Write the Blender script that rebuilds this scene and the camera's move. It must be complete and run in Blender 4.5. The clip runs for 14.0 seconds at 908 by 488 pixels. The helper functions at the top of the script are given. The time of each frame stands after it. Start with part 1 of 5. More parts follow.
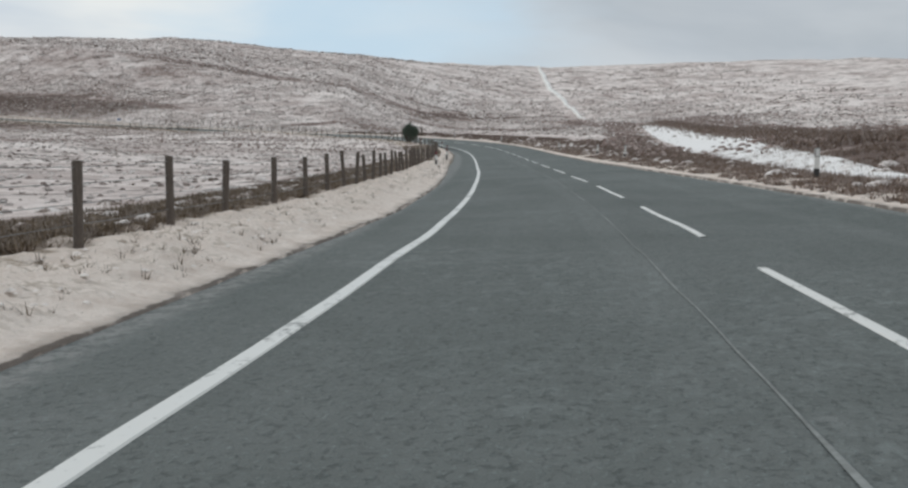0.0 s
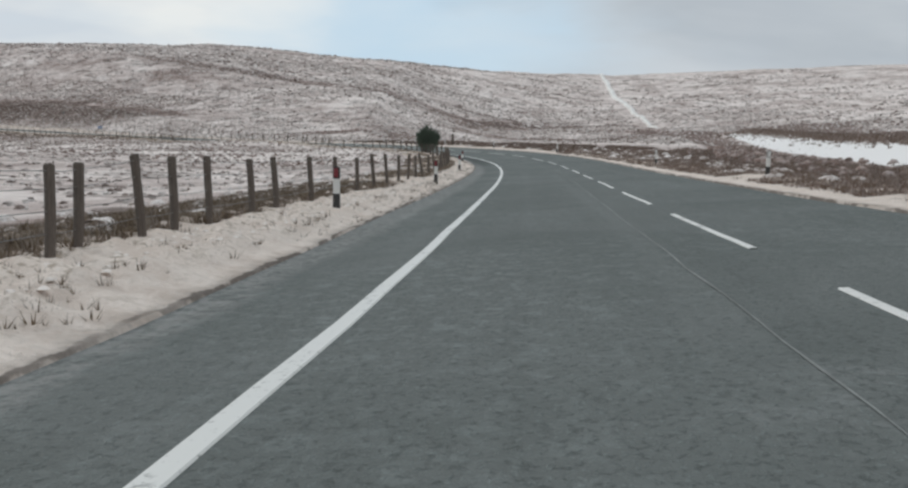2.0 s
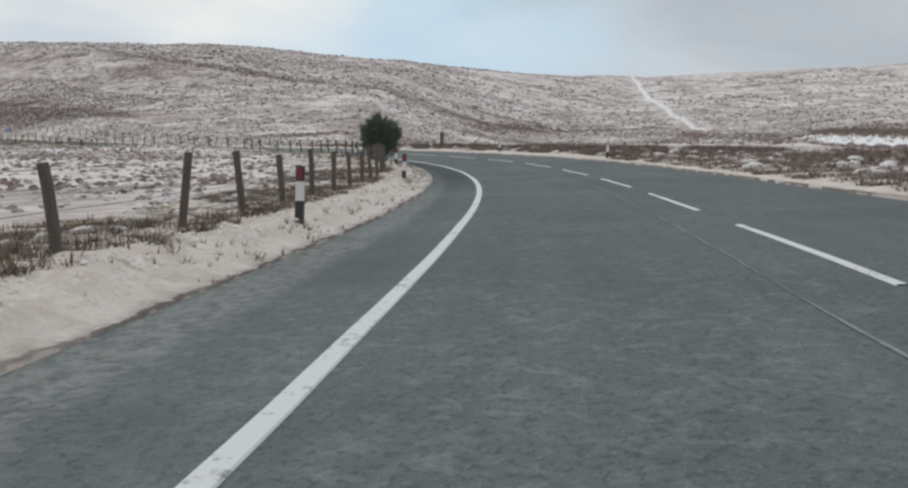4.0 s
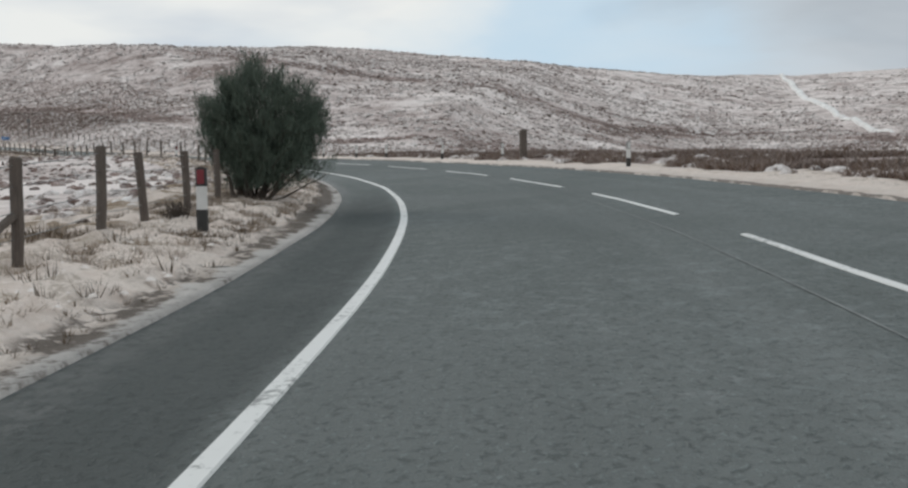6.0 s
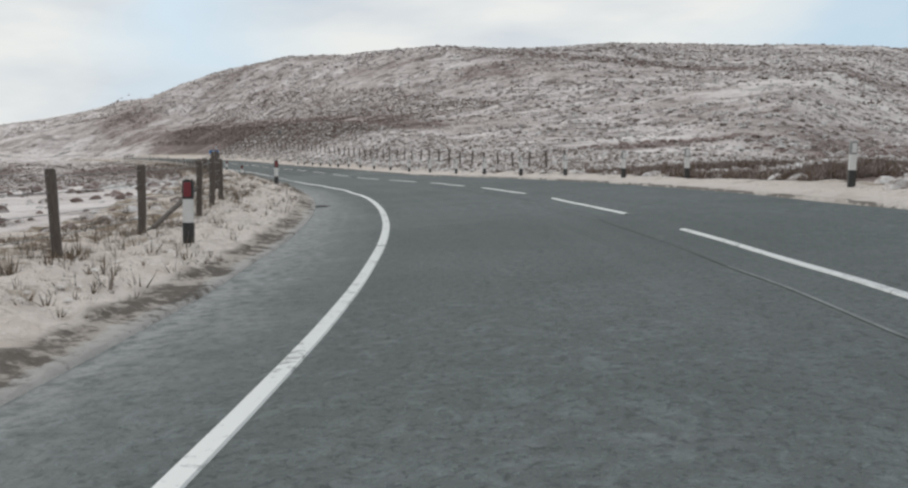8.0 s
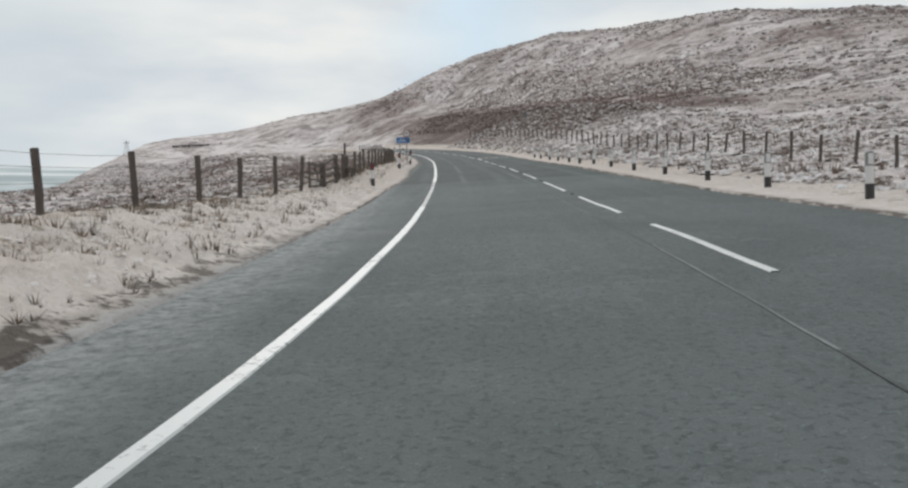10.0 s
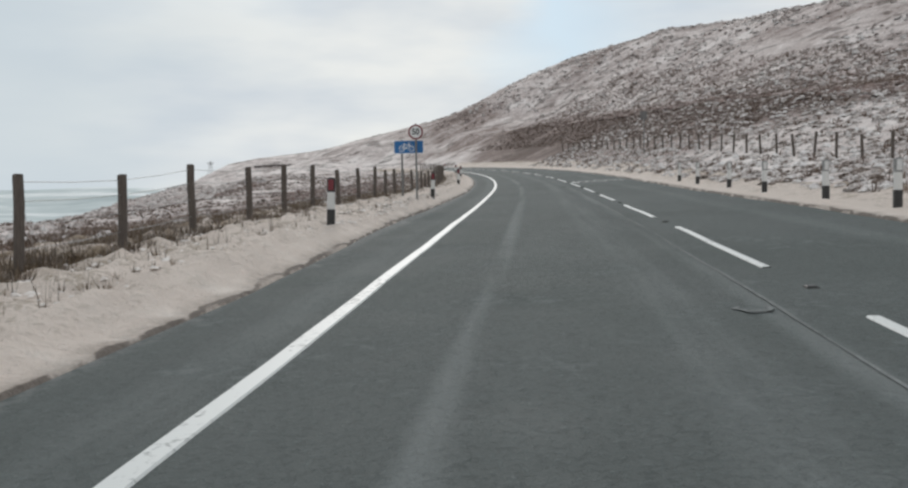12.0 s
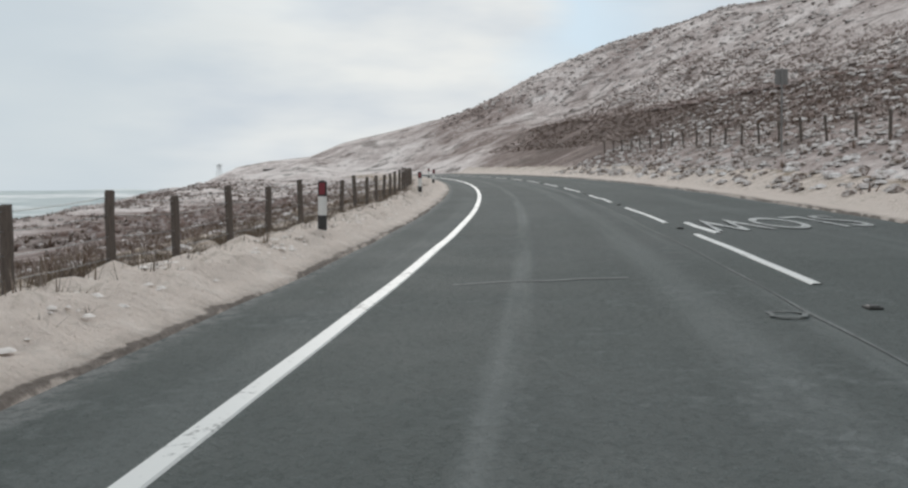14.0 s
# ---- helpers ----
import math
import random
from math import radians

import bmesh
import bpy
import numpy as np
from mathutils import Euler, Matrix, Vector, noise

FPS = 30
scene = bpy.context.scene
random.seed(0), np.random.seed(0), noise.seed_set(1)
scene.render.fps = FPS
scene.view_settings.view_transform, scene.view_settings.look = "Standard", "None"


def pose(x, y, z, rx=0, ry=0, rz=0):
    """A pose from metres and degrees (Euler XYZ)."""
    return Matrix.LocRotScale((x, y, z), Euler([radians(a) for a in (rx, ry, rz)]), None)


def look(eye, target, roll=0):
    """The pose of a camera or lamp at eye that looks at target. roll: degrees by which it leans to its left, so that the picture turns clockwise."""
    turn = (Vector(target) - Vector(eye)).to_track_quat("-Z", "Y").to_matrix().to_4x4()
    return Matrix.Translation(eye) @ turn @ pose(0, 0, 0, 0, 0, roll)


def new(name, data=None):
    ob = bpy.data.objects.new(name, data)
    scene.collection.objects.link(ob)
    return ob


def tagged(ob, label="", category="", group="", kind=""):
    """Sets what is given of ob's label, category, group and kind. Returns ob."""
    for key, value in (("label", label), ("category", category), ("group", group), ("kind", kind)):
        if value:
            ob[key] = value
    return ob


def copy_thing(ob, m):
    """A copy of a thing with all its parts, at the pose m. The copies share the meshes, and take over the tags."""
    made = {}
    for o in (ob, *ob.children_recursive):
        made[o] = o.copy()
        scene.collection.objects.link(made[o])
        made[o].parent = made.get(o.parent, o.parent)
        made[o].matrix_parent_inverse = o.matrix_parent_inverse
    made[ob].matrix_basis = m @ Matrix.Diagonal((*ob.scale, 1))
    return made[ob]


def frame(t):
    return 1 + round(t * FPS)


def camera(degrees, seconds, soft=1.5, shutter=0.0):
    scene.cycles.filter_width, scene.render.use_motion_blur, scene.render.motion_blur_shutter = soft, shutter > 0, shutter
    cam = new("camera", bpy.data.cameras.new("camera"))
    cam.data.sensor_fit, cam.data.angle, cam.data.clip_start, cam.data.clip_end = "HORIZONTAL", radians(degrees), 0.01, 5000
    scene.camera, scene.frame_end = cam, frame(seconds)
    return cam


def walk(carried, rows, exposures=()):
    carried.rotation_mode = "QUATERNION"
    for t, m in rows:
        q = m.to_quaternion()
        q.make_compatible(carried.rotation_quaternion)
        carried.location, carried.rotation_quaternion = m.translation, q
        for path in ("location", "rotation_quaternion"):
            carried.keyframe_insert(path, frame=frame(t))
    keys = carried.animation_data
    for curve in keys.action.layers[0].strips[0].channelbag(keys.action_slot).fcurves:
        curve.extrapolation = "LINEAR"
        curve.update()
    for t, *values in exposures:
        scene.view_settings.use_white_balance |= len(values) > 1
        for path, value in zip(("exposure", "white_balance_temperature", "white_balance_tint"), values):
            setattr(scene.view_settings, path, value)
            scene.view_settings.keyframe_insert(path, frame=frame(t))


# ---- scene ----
cam = camera(52.68, 14.0, soft=2.4)


def view(x, y, z, yaw, pitch, roll):
    """A camera pose: yaw to the left of +y, pitch up, roll to the left, in degrees."""
    a, p = radians(yaw), radians(pitch)
    eye = Vector((x, y, z))
    return look(eye, eye + Vector((-math.sin(a) * math.cos(p), math.cos(a) * math.cos(p), math.sin(p))), roll)


walk(cam, [
    (0.0, view(0.00, 0.00, 1.17, -0.20, -6.15, -0.68)),
    (0.5, view(1.09, 9.93, 1.01, 0.90, -6.43, -0.75)),
    (1.0, view(1.82, 19.97, 0.92, 2.46, -5.62, -1.05)),
    (1.5, view(2.37, 30.14, 0.96, 2.93, -4.90, -0.79)),
    (2.0, view(2.74, 40.37, 0.93, 3.54, -5.26, -0.70)),
    (2.5, view(2.99, 50.66, 0.96, 4.51, -5.41, -0.35)),
    (3.0, view(3.19, 60.90, 0.99, 4.99, -5.18, -0.12)),
    (3.5, view(3.36, 70.97, 0.99, 4.85, -5.13, -1.00)),
    (4.0, view(3.49, 80.86, 1.10, 5.13, -4.74, -1.00)),
    (4.5, view(3.55, 90.55, 1.24, 5.71, -4.47, -1.00)),
    (5.0, view(3.48, 100.03, 1.44, 7.21, -4.13, -1.00)),
    (5.5, view(3.06, 109.30, 1.68, 9.60, -4.32, -1.25)),
    (6.0, view(2.16, 118.31, 1.98, 13.21, -4.09, -1.19)),
    (6.5, view(0.72, 126.97, 2.26, 17.55, -3.93, -1.39)),
    (7.0, view(-1.36, 135.24, 2.58, 21.62, -3.99, -1.55)),
    (7.5, view(-4.15, 143.13, 2.90, 27.82, -3.86, -1.67)),
    (8.0, view(-7.61, 150.69, 3.22, 32.28, -3.17, -1.70)),
    (8.5, view(-11.70, 157.98, 3.58, 36.63, -3.16, -1.36)),
    (9.0, view(-16.33, 164.95, 3.92, 41.11, -3.06, -1.41)),
    (9.5, view(-21.49, 171.58, 4.26, 45.43, -3.32, -1.00)),
    (10.0, view(-27.12, 177.91, 4.58, 49.57, -3.36, -1.00)),
    (10.5, view(-33.16, 183.90, 4.88, 52.52, -3.39, -1.00)),
    (11.0, view(-39.46, 189.64, 5.14, 54.02, -2.52, -1.00)),
    (11.5, view(-45.92, 195.26, 5.56, 54.37, -2.05, -0.26)),
    (12.0, view(-52.50, 200.78, 6.01, 55.41, -2.08, -1.07)),
    (12.5, view(-59.21, 206.26, 6.47, 56.33, -1.98, -1.24)),
    (13.0, view(-65.93, 211.70, 6.89, 56.72, -1.91, -1.47)),
    (13.5, view(-72.60, 217.18, 7.27, 56.91, -1.83, -0.92)),
    (14.0, view(-79.24, 222.69, 7.65, 56.95, -1.71, -0.31)),
], [(0.0, 0.05, 6300, 10), (14.0, 0.05, 6300, 10)])

# ---- world and light ----
SUN_AZ, SUN_EL = 60.0, 24.0      # degrees left of +y, degrees up


def build_world():
    world = bpy.data.worlds.new("winter_sky")
    scene.world = world
    world.use_nodes = True
    nt = world.node_tree
    nt.nodes.clear()
    out = nt.nodes.new("ShaderNodeOutputWorld")
    bg = nt.nodes.new("ShaderNodeBackground")
    sky = nt.nodes.new("ShaderNodeTexSky")
    sky.sky_type = "NISHITA"
    sky.sun_disc = False
    sky.sun_elevation = radians(SUN_EL)
    sky.sun_rotation = radians(-SUN_AZ)
    sky.air_density, sky.dust_density, sky.ozone_density = 1.0, 1.5, 1.0
    co = nt.nodes.new("ShaderNodeTexCoord")
    mp = nt.nodes.new("ShaderNodeMapping")
    mp.inputs["Scale"].default_value = (1.0, 1.0, 3.6)
    mp.inputs["Location"].default_value = (0.35, 0.1, 0.0)
    nz = nt.nodes.new("ShaderNodeTexNoise")
    nz.inputs["Scale"].default_value = 2.3
    nz.inputs["Detail"].default_value = 5.0
    nz.inputs["Roughness"].default_value = 0.5
    nz.inputs["Distortion"].default_value = 0.25
    # where the cloud cover opens, by bearing: degrees left of +y
    sep = nt.nodes.new("ShaderNodeSeparateXYZ")
    nt.links.new(co.outputs["Generated"], sep.inputs["Vector"])
    west = nt.nodes.new("ShaderNodeMath")
    west.operation = "MULTIPLY"
    west.inputs[1].default_value = -1.0
    nt.links.new(sep.outputs["X"], west.inputs[0])
    bearing = nt.nodes.new("ShaderNodeMath")
    bearing.operation = "ARCTAN2"
    nt.links.new(west.outputs[0], bearing.inputs[0])
    nt.links.new(sep.outputs["Y"], bearing.inputs[1])
    wander = nt.nodes.new("ShaderNodeMath")
    wander.operation = "MULTIPLY_ADD"
    wander.inputs[1].default_value = 0.42
    nt.links.new(nz.outputs["Fac"], wander.inputs[0])
    nt.links.new(bearing.outputs[0], wander.inputs[2])
    share = nt.nodes.new("ShaderNodeMapRange")
    share.inputs["From Min"].default_value, share.inputs["From Max"].default_value = radians(-60) + 0.21, radians(120) + 0.21
    nt.links.new(wander.outputs[0], share.inputs["Value"])
    cover = nt.nodes.new("ShaderNodeValToRGB")
    el = cover.color_ramp.elements
    while len(el) < 8:
        el.new(0.5)
    for e, (deg, c) in zip(el, ((-60, 0.95), (-10, 0.8), (-4, 0.12), (10, 0.1), (18, 0.92), (40, 0.9), (47, 0.05), (54, 0.97))):
        e.position, e.color = (deg + 60) / 180, (c, c, c, 1)
    nt.links.new(share.outputs["Result"], cover.inputs["Fac"])
    ramp = nt.nodes.new("ShaderNodeMath")
    ramp.operation, ramp.use_clamp = "MULTIPLY_ADD", True
    ramp.inputs[1].default_value = 1.5
    nt.links.new(nz.outputs["Fac"], ramp.inputs[0])
    cut = nt.nodes.new("ShaderNodeMath")
    cut.operation = "SUBTRACT"
    cut.inputs[1].default_value = 0.72
    nt.links.new(cover.outputs["Color"], cut.inputs[0])
    nt.links.new(cut.outputs[0], ramp.inputs[2])
    tone = nt.nodes.new("ShaderNodeTexNoise")
    tone.inputs["Scale"].default_value = 4.0
    tone.inputs["Detail"].default_value = 4.0
    shade = nt.nodes.new("ShaderNodeValToRGB")
    shade.color_ramp.elements[0].position, shade.color_ramp.elements[0].color = 0.36, (6.1, 6.5, 6.8, 1)
    shade.color_ramp.elements[1].position, shade.color_ramp.elements[1].color = 0.62, (8.15, 8.15, 7.75, 1)
    thin = nt.nodes.new("ShaderNodeMix")
    thin.data_type = "RGBA"
    thin.inputs[0].default_value = 0.94
    thin.inputs[7].default_value = (5.4, 6.75, 7.7, 1)
    mix = nt.nodes.new("ShaderNodeMix")
    mix.data_type = "RGBA"
    nt.links.new(co.outputs["Generated"], mp.inputs["Vector"])
    nt.links.new(mp.outputs["Vector"], nz.inputs["Vector"])
    nt.links.new(mp.outputs["Vector"], tone.inputs["Vector"])
    nt.links.new(tone.outputs["Fac"], shade.inputs["Fac"])
    nt.links.new(sky.outputs["Color"], thin.inputs[6])
    nt.links.new(ramp.outputs[0], mix.inputs[0])
    nt.links.new(thin.outputs[2], mix.inputs[6])
    nt.links.new(shade.outputs["Color"], mix.inputs[7])
    dull = nt.nodes.new("ShaderNodeMapRange")
    dull.interpolation_type = "SMOOTHSTEP"
    dull.inputs["From Min"].default_value, dull.inputs["From Max"].default_value = radians(60) + 0.21, radians(84) + 0.21
    dull.inputs["To Max"].default_value = 0.85
    nt.links.new(wander.outputs[0], dull.inputs["Value"])
    high = nt.nodes.new("ShaderNodeMapRange")
    high.interpolation_type = "SMOOTHSTEP"
    high.inputs["From Min"].default_value, high.inputs["From Max"].default_value = 0.10, 0.16
    nt.links.new(sep.outputs["Z"], high.inputs["Value"])
    veil = nt.nodes.new("ShaderNodeMath")
    veil.operation = "MULTIPLY"
    nt.links.new(dull.outputs["Result"], veil.inputs[0])
    nt.links.new(high.outputs["Result"], veil.inputs[1])
    low = nt.nodes.new("ShaderNodeMapRange")
    low.interpolation_type = "SMOOTHSTEP"
    low.inputs["From Min"].default_value, low.inputs["From Max"].default_value = radians(66) + 0.21, radians(82) + 0.21
    low.inputs["To Max"].default_value = 0.8
    nt.links.new(wander.outputs[0], low.inputs["Value"])
    both = nt.nodes.new("ShaderNodeMath")
    both.operation = "MAXIMUM"
    nt.links.new(veil.outputs[0], both.inputs[0])
    nt.links.new(low.outputs["Result"], both.inputs[1])
    west_cloud = nt.nodes.new("ShaderNodeMix")
    west_cloud.data_type = "RGBA"
    west_cloud.inputs[7].default_value = (5.7, 6.3, 6.55, 1)
    nt.links.new(both.outputs[0], west_cloud.inputs[0])
    nt.links.new(mix.outputs[2], west_cloud.inputs[6])
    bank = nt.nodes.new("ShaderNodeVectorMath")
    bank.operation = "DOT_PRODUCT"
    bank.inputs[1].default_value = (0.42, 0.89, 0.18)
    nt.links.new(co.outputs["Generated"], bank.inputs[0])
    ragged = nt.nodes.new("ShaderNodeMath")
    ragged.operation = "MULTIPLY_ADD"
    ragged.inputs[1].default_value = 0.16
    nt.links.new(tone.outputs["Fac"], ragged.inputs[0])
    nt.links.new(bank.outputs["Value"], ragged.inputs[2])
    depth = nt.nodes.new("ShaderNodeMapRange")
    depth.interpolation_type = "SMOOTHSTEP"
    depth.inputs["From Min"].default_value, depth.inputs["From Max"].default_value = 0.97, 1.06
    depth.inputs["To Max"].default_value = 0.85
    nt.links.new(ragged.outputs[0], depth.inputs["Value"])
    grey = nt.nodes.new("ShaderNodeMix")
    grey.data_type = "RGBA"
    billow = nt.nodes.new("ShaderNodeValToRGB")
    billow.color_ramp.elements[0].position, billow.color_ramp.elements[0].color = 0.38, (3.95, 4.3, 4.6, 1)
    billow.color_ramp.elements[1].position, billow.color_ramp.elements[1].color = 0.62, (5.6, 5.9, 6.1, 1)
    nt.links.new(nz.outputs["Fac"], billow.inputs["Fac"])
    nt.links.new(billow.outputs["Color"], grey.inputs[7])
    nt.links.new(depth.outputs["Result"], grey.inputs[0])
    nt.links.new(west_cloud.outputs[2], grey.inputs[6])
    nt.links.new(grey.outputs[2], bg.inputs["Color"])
    bg.inputs["Strength"].default_value = 0.1
    nt.links.new(bg.outputs["Background"], out.inputs["Surface"])
    lamp = bpy.data.lights.new("sun", "SUN")
    lamp.energy, lamp.angle, lamp.color = 0.9, radians(14), (1.0, 0.93, 0.85)
    a, e = radians(SUN_AZ), radians(SUN_EL)
    ob = new("sun", lamp)
    way = Vector((-math.sin(a) * math.cos(e), math.cos(a) * math.cos(e), math.sin(e)))
    ob.matrix_world = look(way * 800, (0, 0, 0))


build_world()

# ---- the line of the road: left edge line, by curvature along its length ----
STEP = 1.0
S0, S1 = -40.0, 380.0
BEND_AT = (-40, 0, 30, 60, 90, 120, 150, 175, 180, 187.5, 200, 210, 240, 270, 300, 330, 380)
BEND = (2.4, 2.409, 1.852, 0.155, 1.417, 8.588, 11.982, 7.136, 7.287, 7.578, 2.464, 0.612, 0.287, 2.48, 2.555, 3.6, 6)
RISE_AT = (-40, 0, 40, 80, 120, 160, 172, 180, 200, 210, 222, 240, 250, 275, 280, 320, 380)
RISE = (-0.0104, -0.0104, 0.0008, 0.0095, 0.0359, 0.0419, 0.0415, 0.0362, 0.0354, 0.0509, 0.052, 0.0449, 0.0481, 0.0569, 0.0595, 0.056, 0.0515)
CROSS = 0.035                    # the road falls to its left
LEFT, RIGHT, CENTRE = -1.38, 7.62, 4.0


def road_line():
    s = np.arange(S0, S1 + STEP / 2, STEP)
    k = np.interp(s, BEND_AT, BEND) * 1e-3
    h = np.concatenate([[0], np.cumsum((k[1:] + k[:-1]) / 2 * STEP)])
    h += -0.1205 - np.interp(0, s, h)
    hm = (h[1:] + h[:-1]) / 2
    x = np.concatenate([[0], np.cumsum(-np.sin(hm) * STEP)])
    y = np.concatenate([[0], np.cumsum(np.cos(hm) * STEP)])
    x += -1.9366 - np.interp(0, s, x)
    y += 0.2138 - np.interp(0, s, y)
    g = np.interp(s, RISE_AT, RISE)
    z = np.concatenate([[0], np.cumsum((g[1:] + g[:-1]) / 2 * STEP)])
    z += -0.1169 - np.interp(0, s, z)
    return s, x, y, h, z


RS, RX, RY, RH, RZ = road_line()


def at(s, l):
    """World x, y of the place l metres to the right of the edge line at station s."""
    h = np.interp(s, RS, RH)
    return np.interp(s, RS, RX) + np.cos(h) * l, np.interp(s, RS, RY) + np.sin(h) * l


def deck(s, l):
    """Height of the tarmac."""
    return np.interp(s, RS, RZ) + CROSS * np.clip(l, LEFT, RIGHT)


def station(x, y):
    """The station and offset of world places."""
    x, y = np.ravel(x), np.ravel(y)
    s, l = np.empty(len(x)), np.empty(len(x))
    for i in range(0, len(x), 4000):
        a, b = x[i:i + 4000], y[i:i + 4000]
        j = np.argmin((a[:, None] - RX) ** 2 + (b[:, None] - RY) ** 2, 1)
        dx, dy, h = a - RX[j], b - RY[j], RH[j]
        s[i:i + 4000] = RS[j] + np.clip(-dx * np.sin(h) + dy * np.cos(h), -STEP, STEP)
        l[i:i + 4000] = dx * np.cos(h) + dy * np.sin(h)
    return s, l


def smooth(u):
    u = np.clip(u, 0, 1)
    return u * u * (3 - 2 * u)


# ---- the shape of the land ----
HUB = (-20.0, 150.0)
FIELD_Y = (18, 36, 56, 88, 112, 150, 210, 265, 302)
FIELD_X = (10.5, 14.7, 19.3, 26, 32, 39, 50, 58, 66)
TURN = (-180, -100, -60, -40, -25, -10, 5, 20, 32, 40, 46, 51, 56, 61, 66, 72, 80, 95, 115, 180)
CREST_R = (450, 450, 453, 573, 578, 567, 514, 479, 455, 473, 521, 587, 638, 693, 684, 625, 550, 474, 450, 450)
CREST_Z = (3, 6, 13.7, 52.5, 60.8, 60.1, 62.6, 66.9, 52.5, 51, 49.1, 51.3, 41.1, 22.1, 21.6, -1.9, -25, -45, 1, 3)
CREST_P = (1.2, 1.2, 1.4, 1.85, 2.01, 1.94, 1.1, 1.15, 1.04, 1.13, 1.34, 1.7, 1.5, 1.46, 1.27, 1.07, 1.14, 1.25, 1.2, 1.2)
KNOLLS = ((-222.2, 376.1, 82.2, 9.7), (-688.7, 688.9, 45.3, 12.0), (-634.2, 499.1, 90.8, 26.4), (-415.0, 557.8, 57.1, 17.6), (-124.0, 319.1, 29.3, 4.0), (-170.5, 314.0, 31.8, 3.2), (-207.8, 327.9, 22.0, 5.2), (-324.3, 347.5, 64.8, 2.4), (-443.0, 503.0, 7.0, 5.0))


def waves(x, y, size, seed):
    """Smooth uneven relief, about -1 to 1."""
    rng = np.random.RandomState(seed)
    z = np.zeros_like(x)
    for k in range(9):
        a, p, w = rng.uniform(0, 2 * np.pi), rng.uniform(0, 2 * np.pi), size * rng.uniform(0.55, 1.8)
        z += np.sin((x * np.cos(a) + y * np.sin(a)) * 2 * np.pi / w + p + 1.3 * np.sin((y * np.cos(a) - x * np.sin(a)) * 4.1 / w + p))
    return z / 4.5


def hill(x, y):
    dx, dy = x - HUB[0], y - HUB[1]
    r, th = np.hypot(dx, dy), np.degrees(np.arctan2(-dx, dy))
    cr, cz, cp = np.interp(th, TURN, CREST_R), np.interp(th, TURN, CREST_Z), np.interp(th, TURN, CREST_P)
    u = np.clip((r - 25) / (cr - 25), 0, None)
    v = np.minimum(u, 1)
    rise = v ** cp - 0.18 * np.maximum(v - 0.6, 0) ** 2 / 0.16
    z = 2.5 + (cz - 2.5) * rise / 0.82
    z -= np.clip(u - 1, 0, 2) * cr * 0.06
    for a, b, w, h in KNOLLS:
        z += h * np.exp(-((x - a) ** 2 + (y - b) ** 2) / (2 * w * w))
    return z


def verge_rise(s, d):
    """How high the verge lies over the edge of the tarmac, d metres out on its left."""
    crest = np.interp(s, (-40, 110, 128, 150, 166, 176, 188, 200, 212, 216, 222, 228, 245, 256, 270, 380), (0.23, 0.23, 0.16, 0.2, 0.14, 0.26, 0.36, 0.24, 0.16, 0.06, 0.06, 0.25, 0.31, 0.32, 0.22, 0.18))
    foot = np.interp(s, (-40, 110, 122, 126.5, 129.5, 150, 156, 163, 169.5, 172, 178, 185, 194, 203, 216, 222, 229, 234, 243, 252, 258, 262, 266, 380), (0.27, 0.27, 0.26, 0.15, 0.28, 0.36, 0.3, 0.18, 0.14, 0.27, 0.4, 0.58, 0.62, 0.42, 0.06, 0.06, 0.2, 0.29, 0.28, 0.2, 0.17, -0.04, -0.06, 0.0))
    steep = np.interp(s, (222, 230, 272, 290), (1.3, 0.8, 0.8, 1.3))
    # a turf ledge over bare mud where the bend begins
    turf = np.interp(s, (110, 126, 143, 150), (0, 1, 1, 0)) * (1 - smooth((d - 0.5) / 0.4))
    crest, foot = crest * (1 - turf), foot * (1 - turf)
    return 0.03 + crest * smooth(d / steep) + (foot - crest) * smooth((d - 1.0) / 1.3) - np.clip(d - 2.8, 0, 40) * np.interp(s, (-40, 190, 225, 260, 380), (0.03, 0.03, 0.07, 0.11, 0.11))


def bank_rise(s, d):
    """The same for the right: a bank that grows along the road."""
    top = np.interp(s, (-40, 190, 210, 250, 285, 310, 380), (0.1, 0.15, 0.3, 0.75, 1.7, 1.9, 1.9))
    return 0.05 + 0.08 * smooth(d / 1.2) + top * np.clip((d - 1.0) / 4.5, 0, 3)


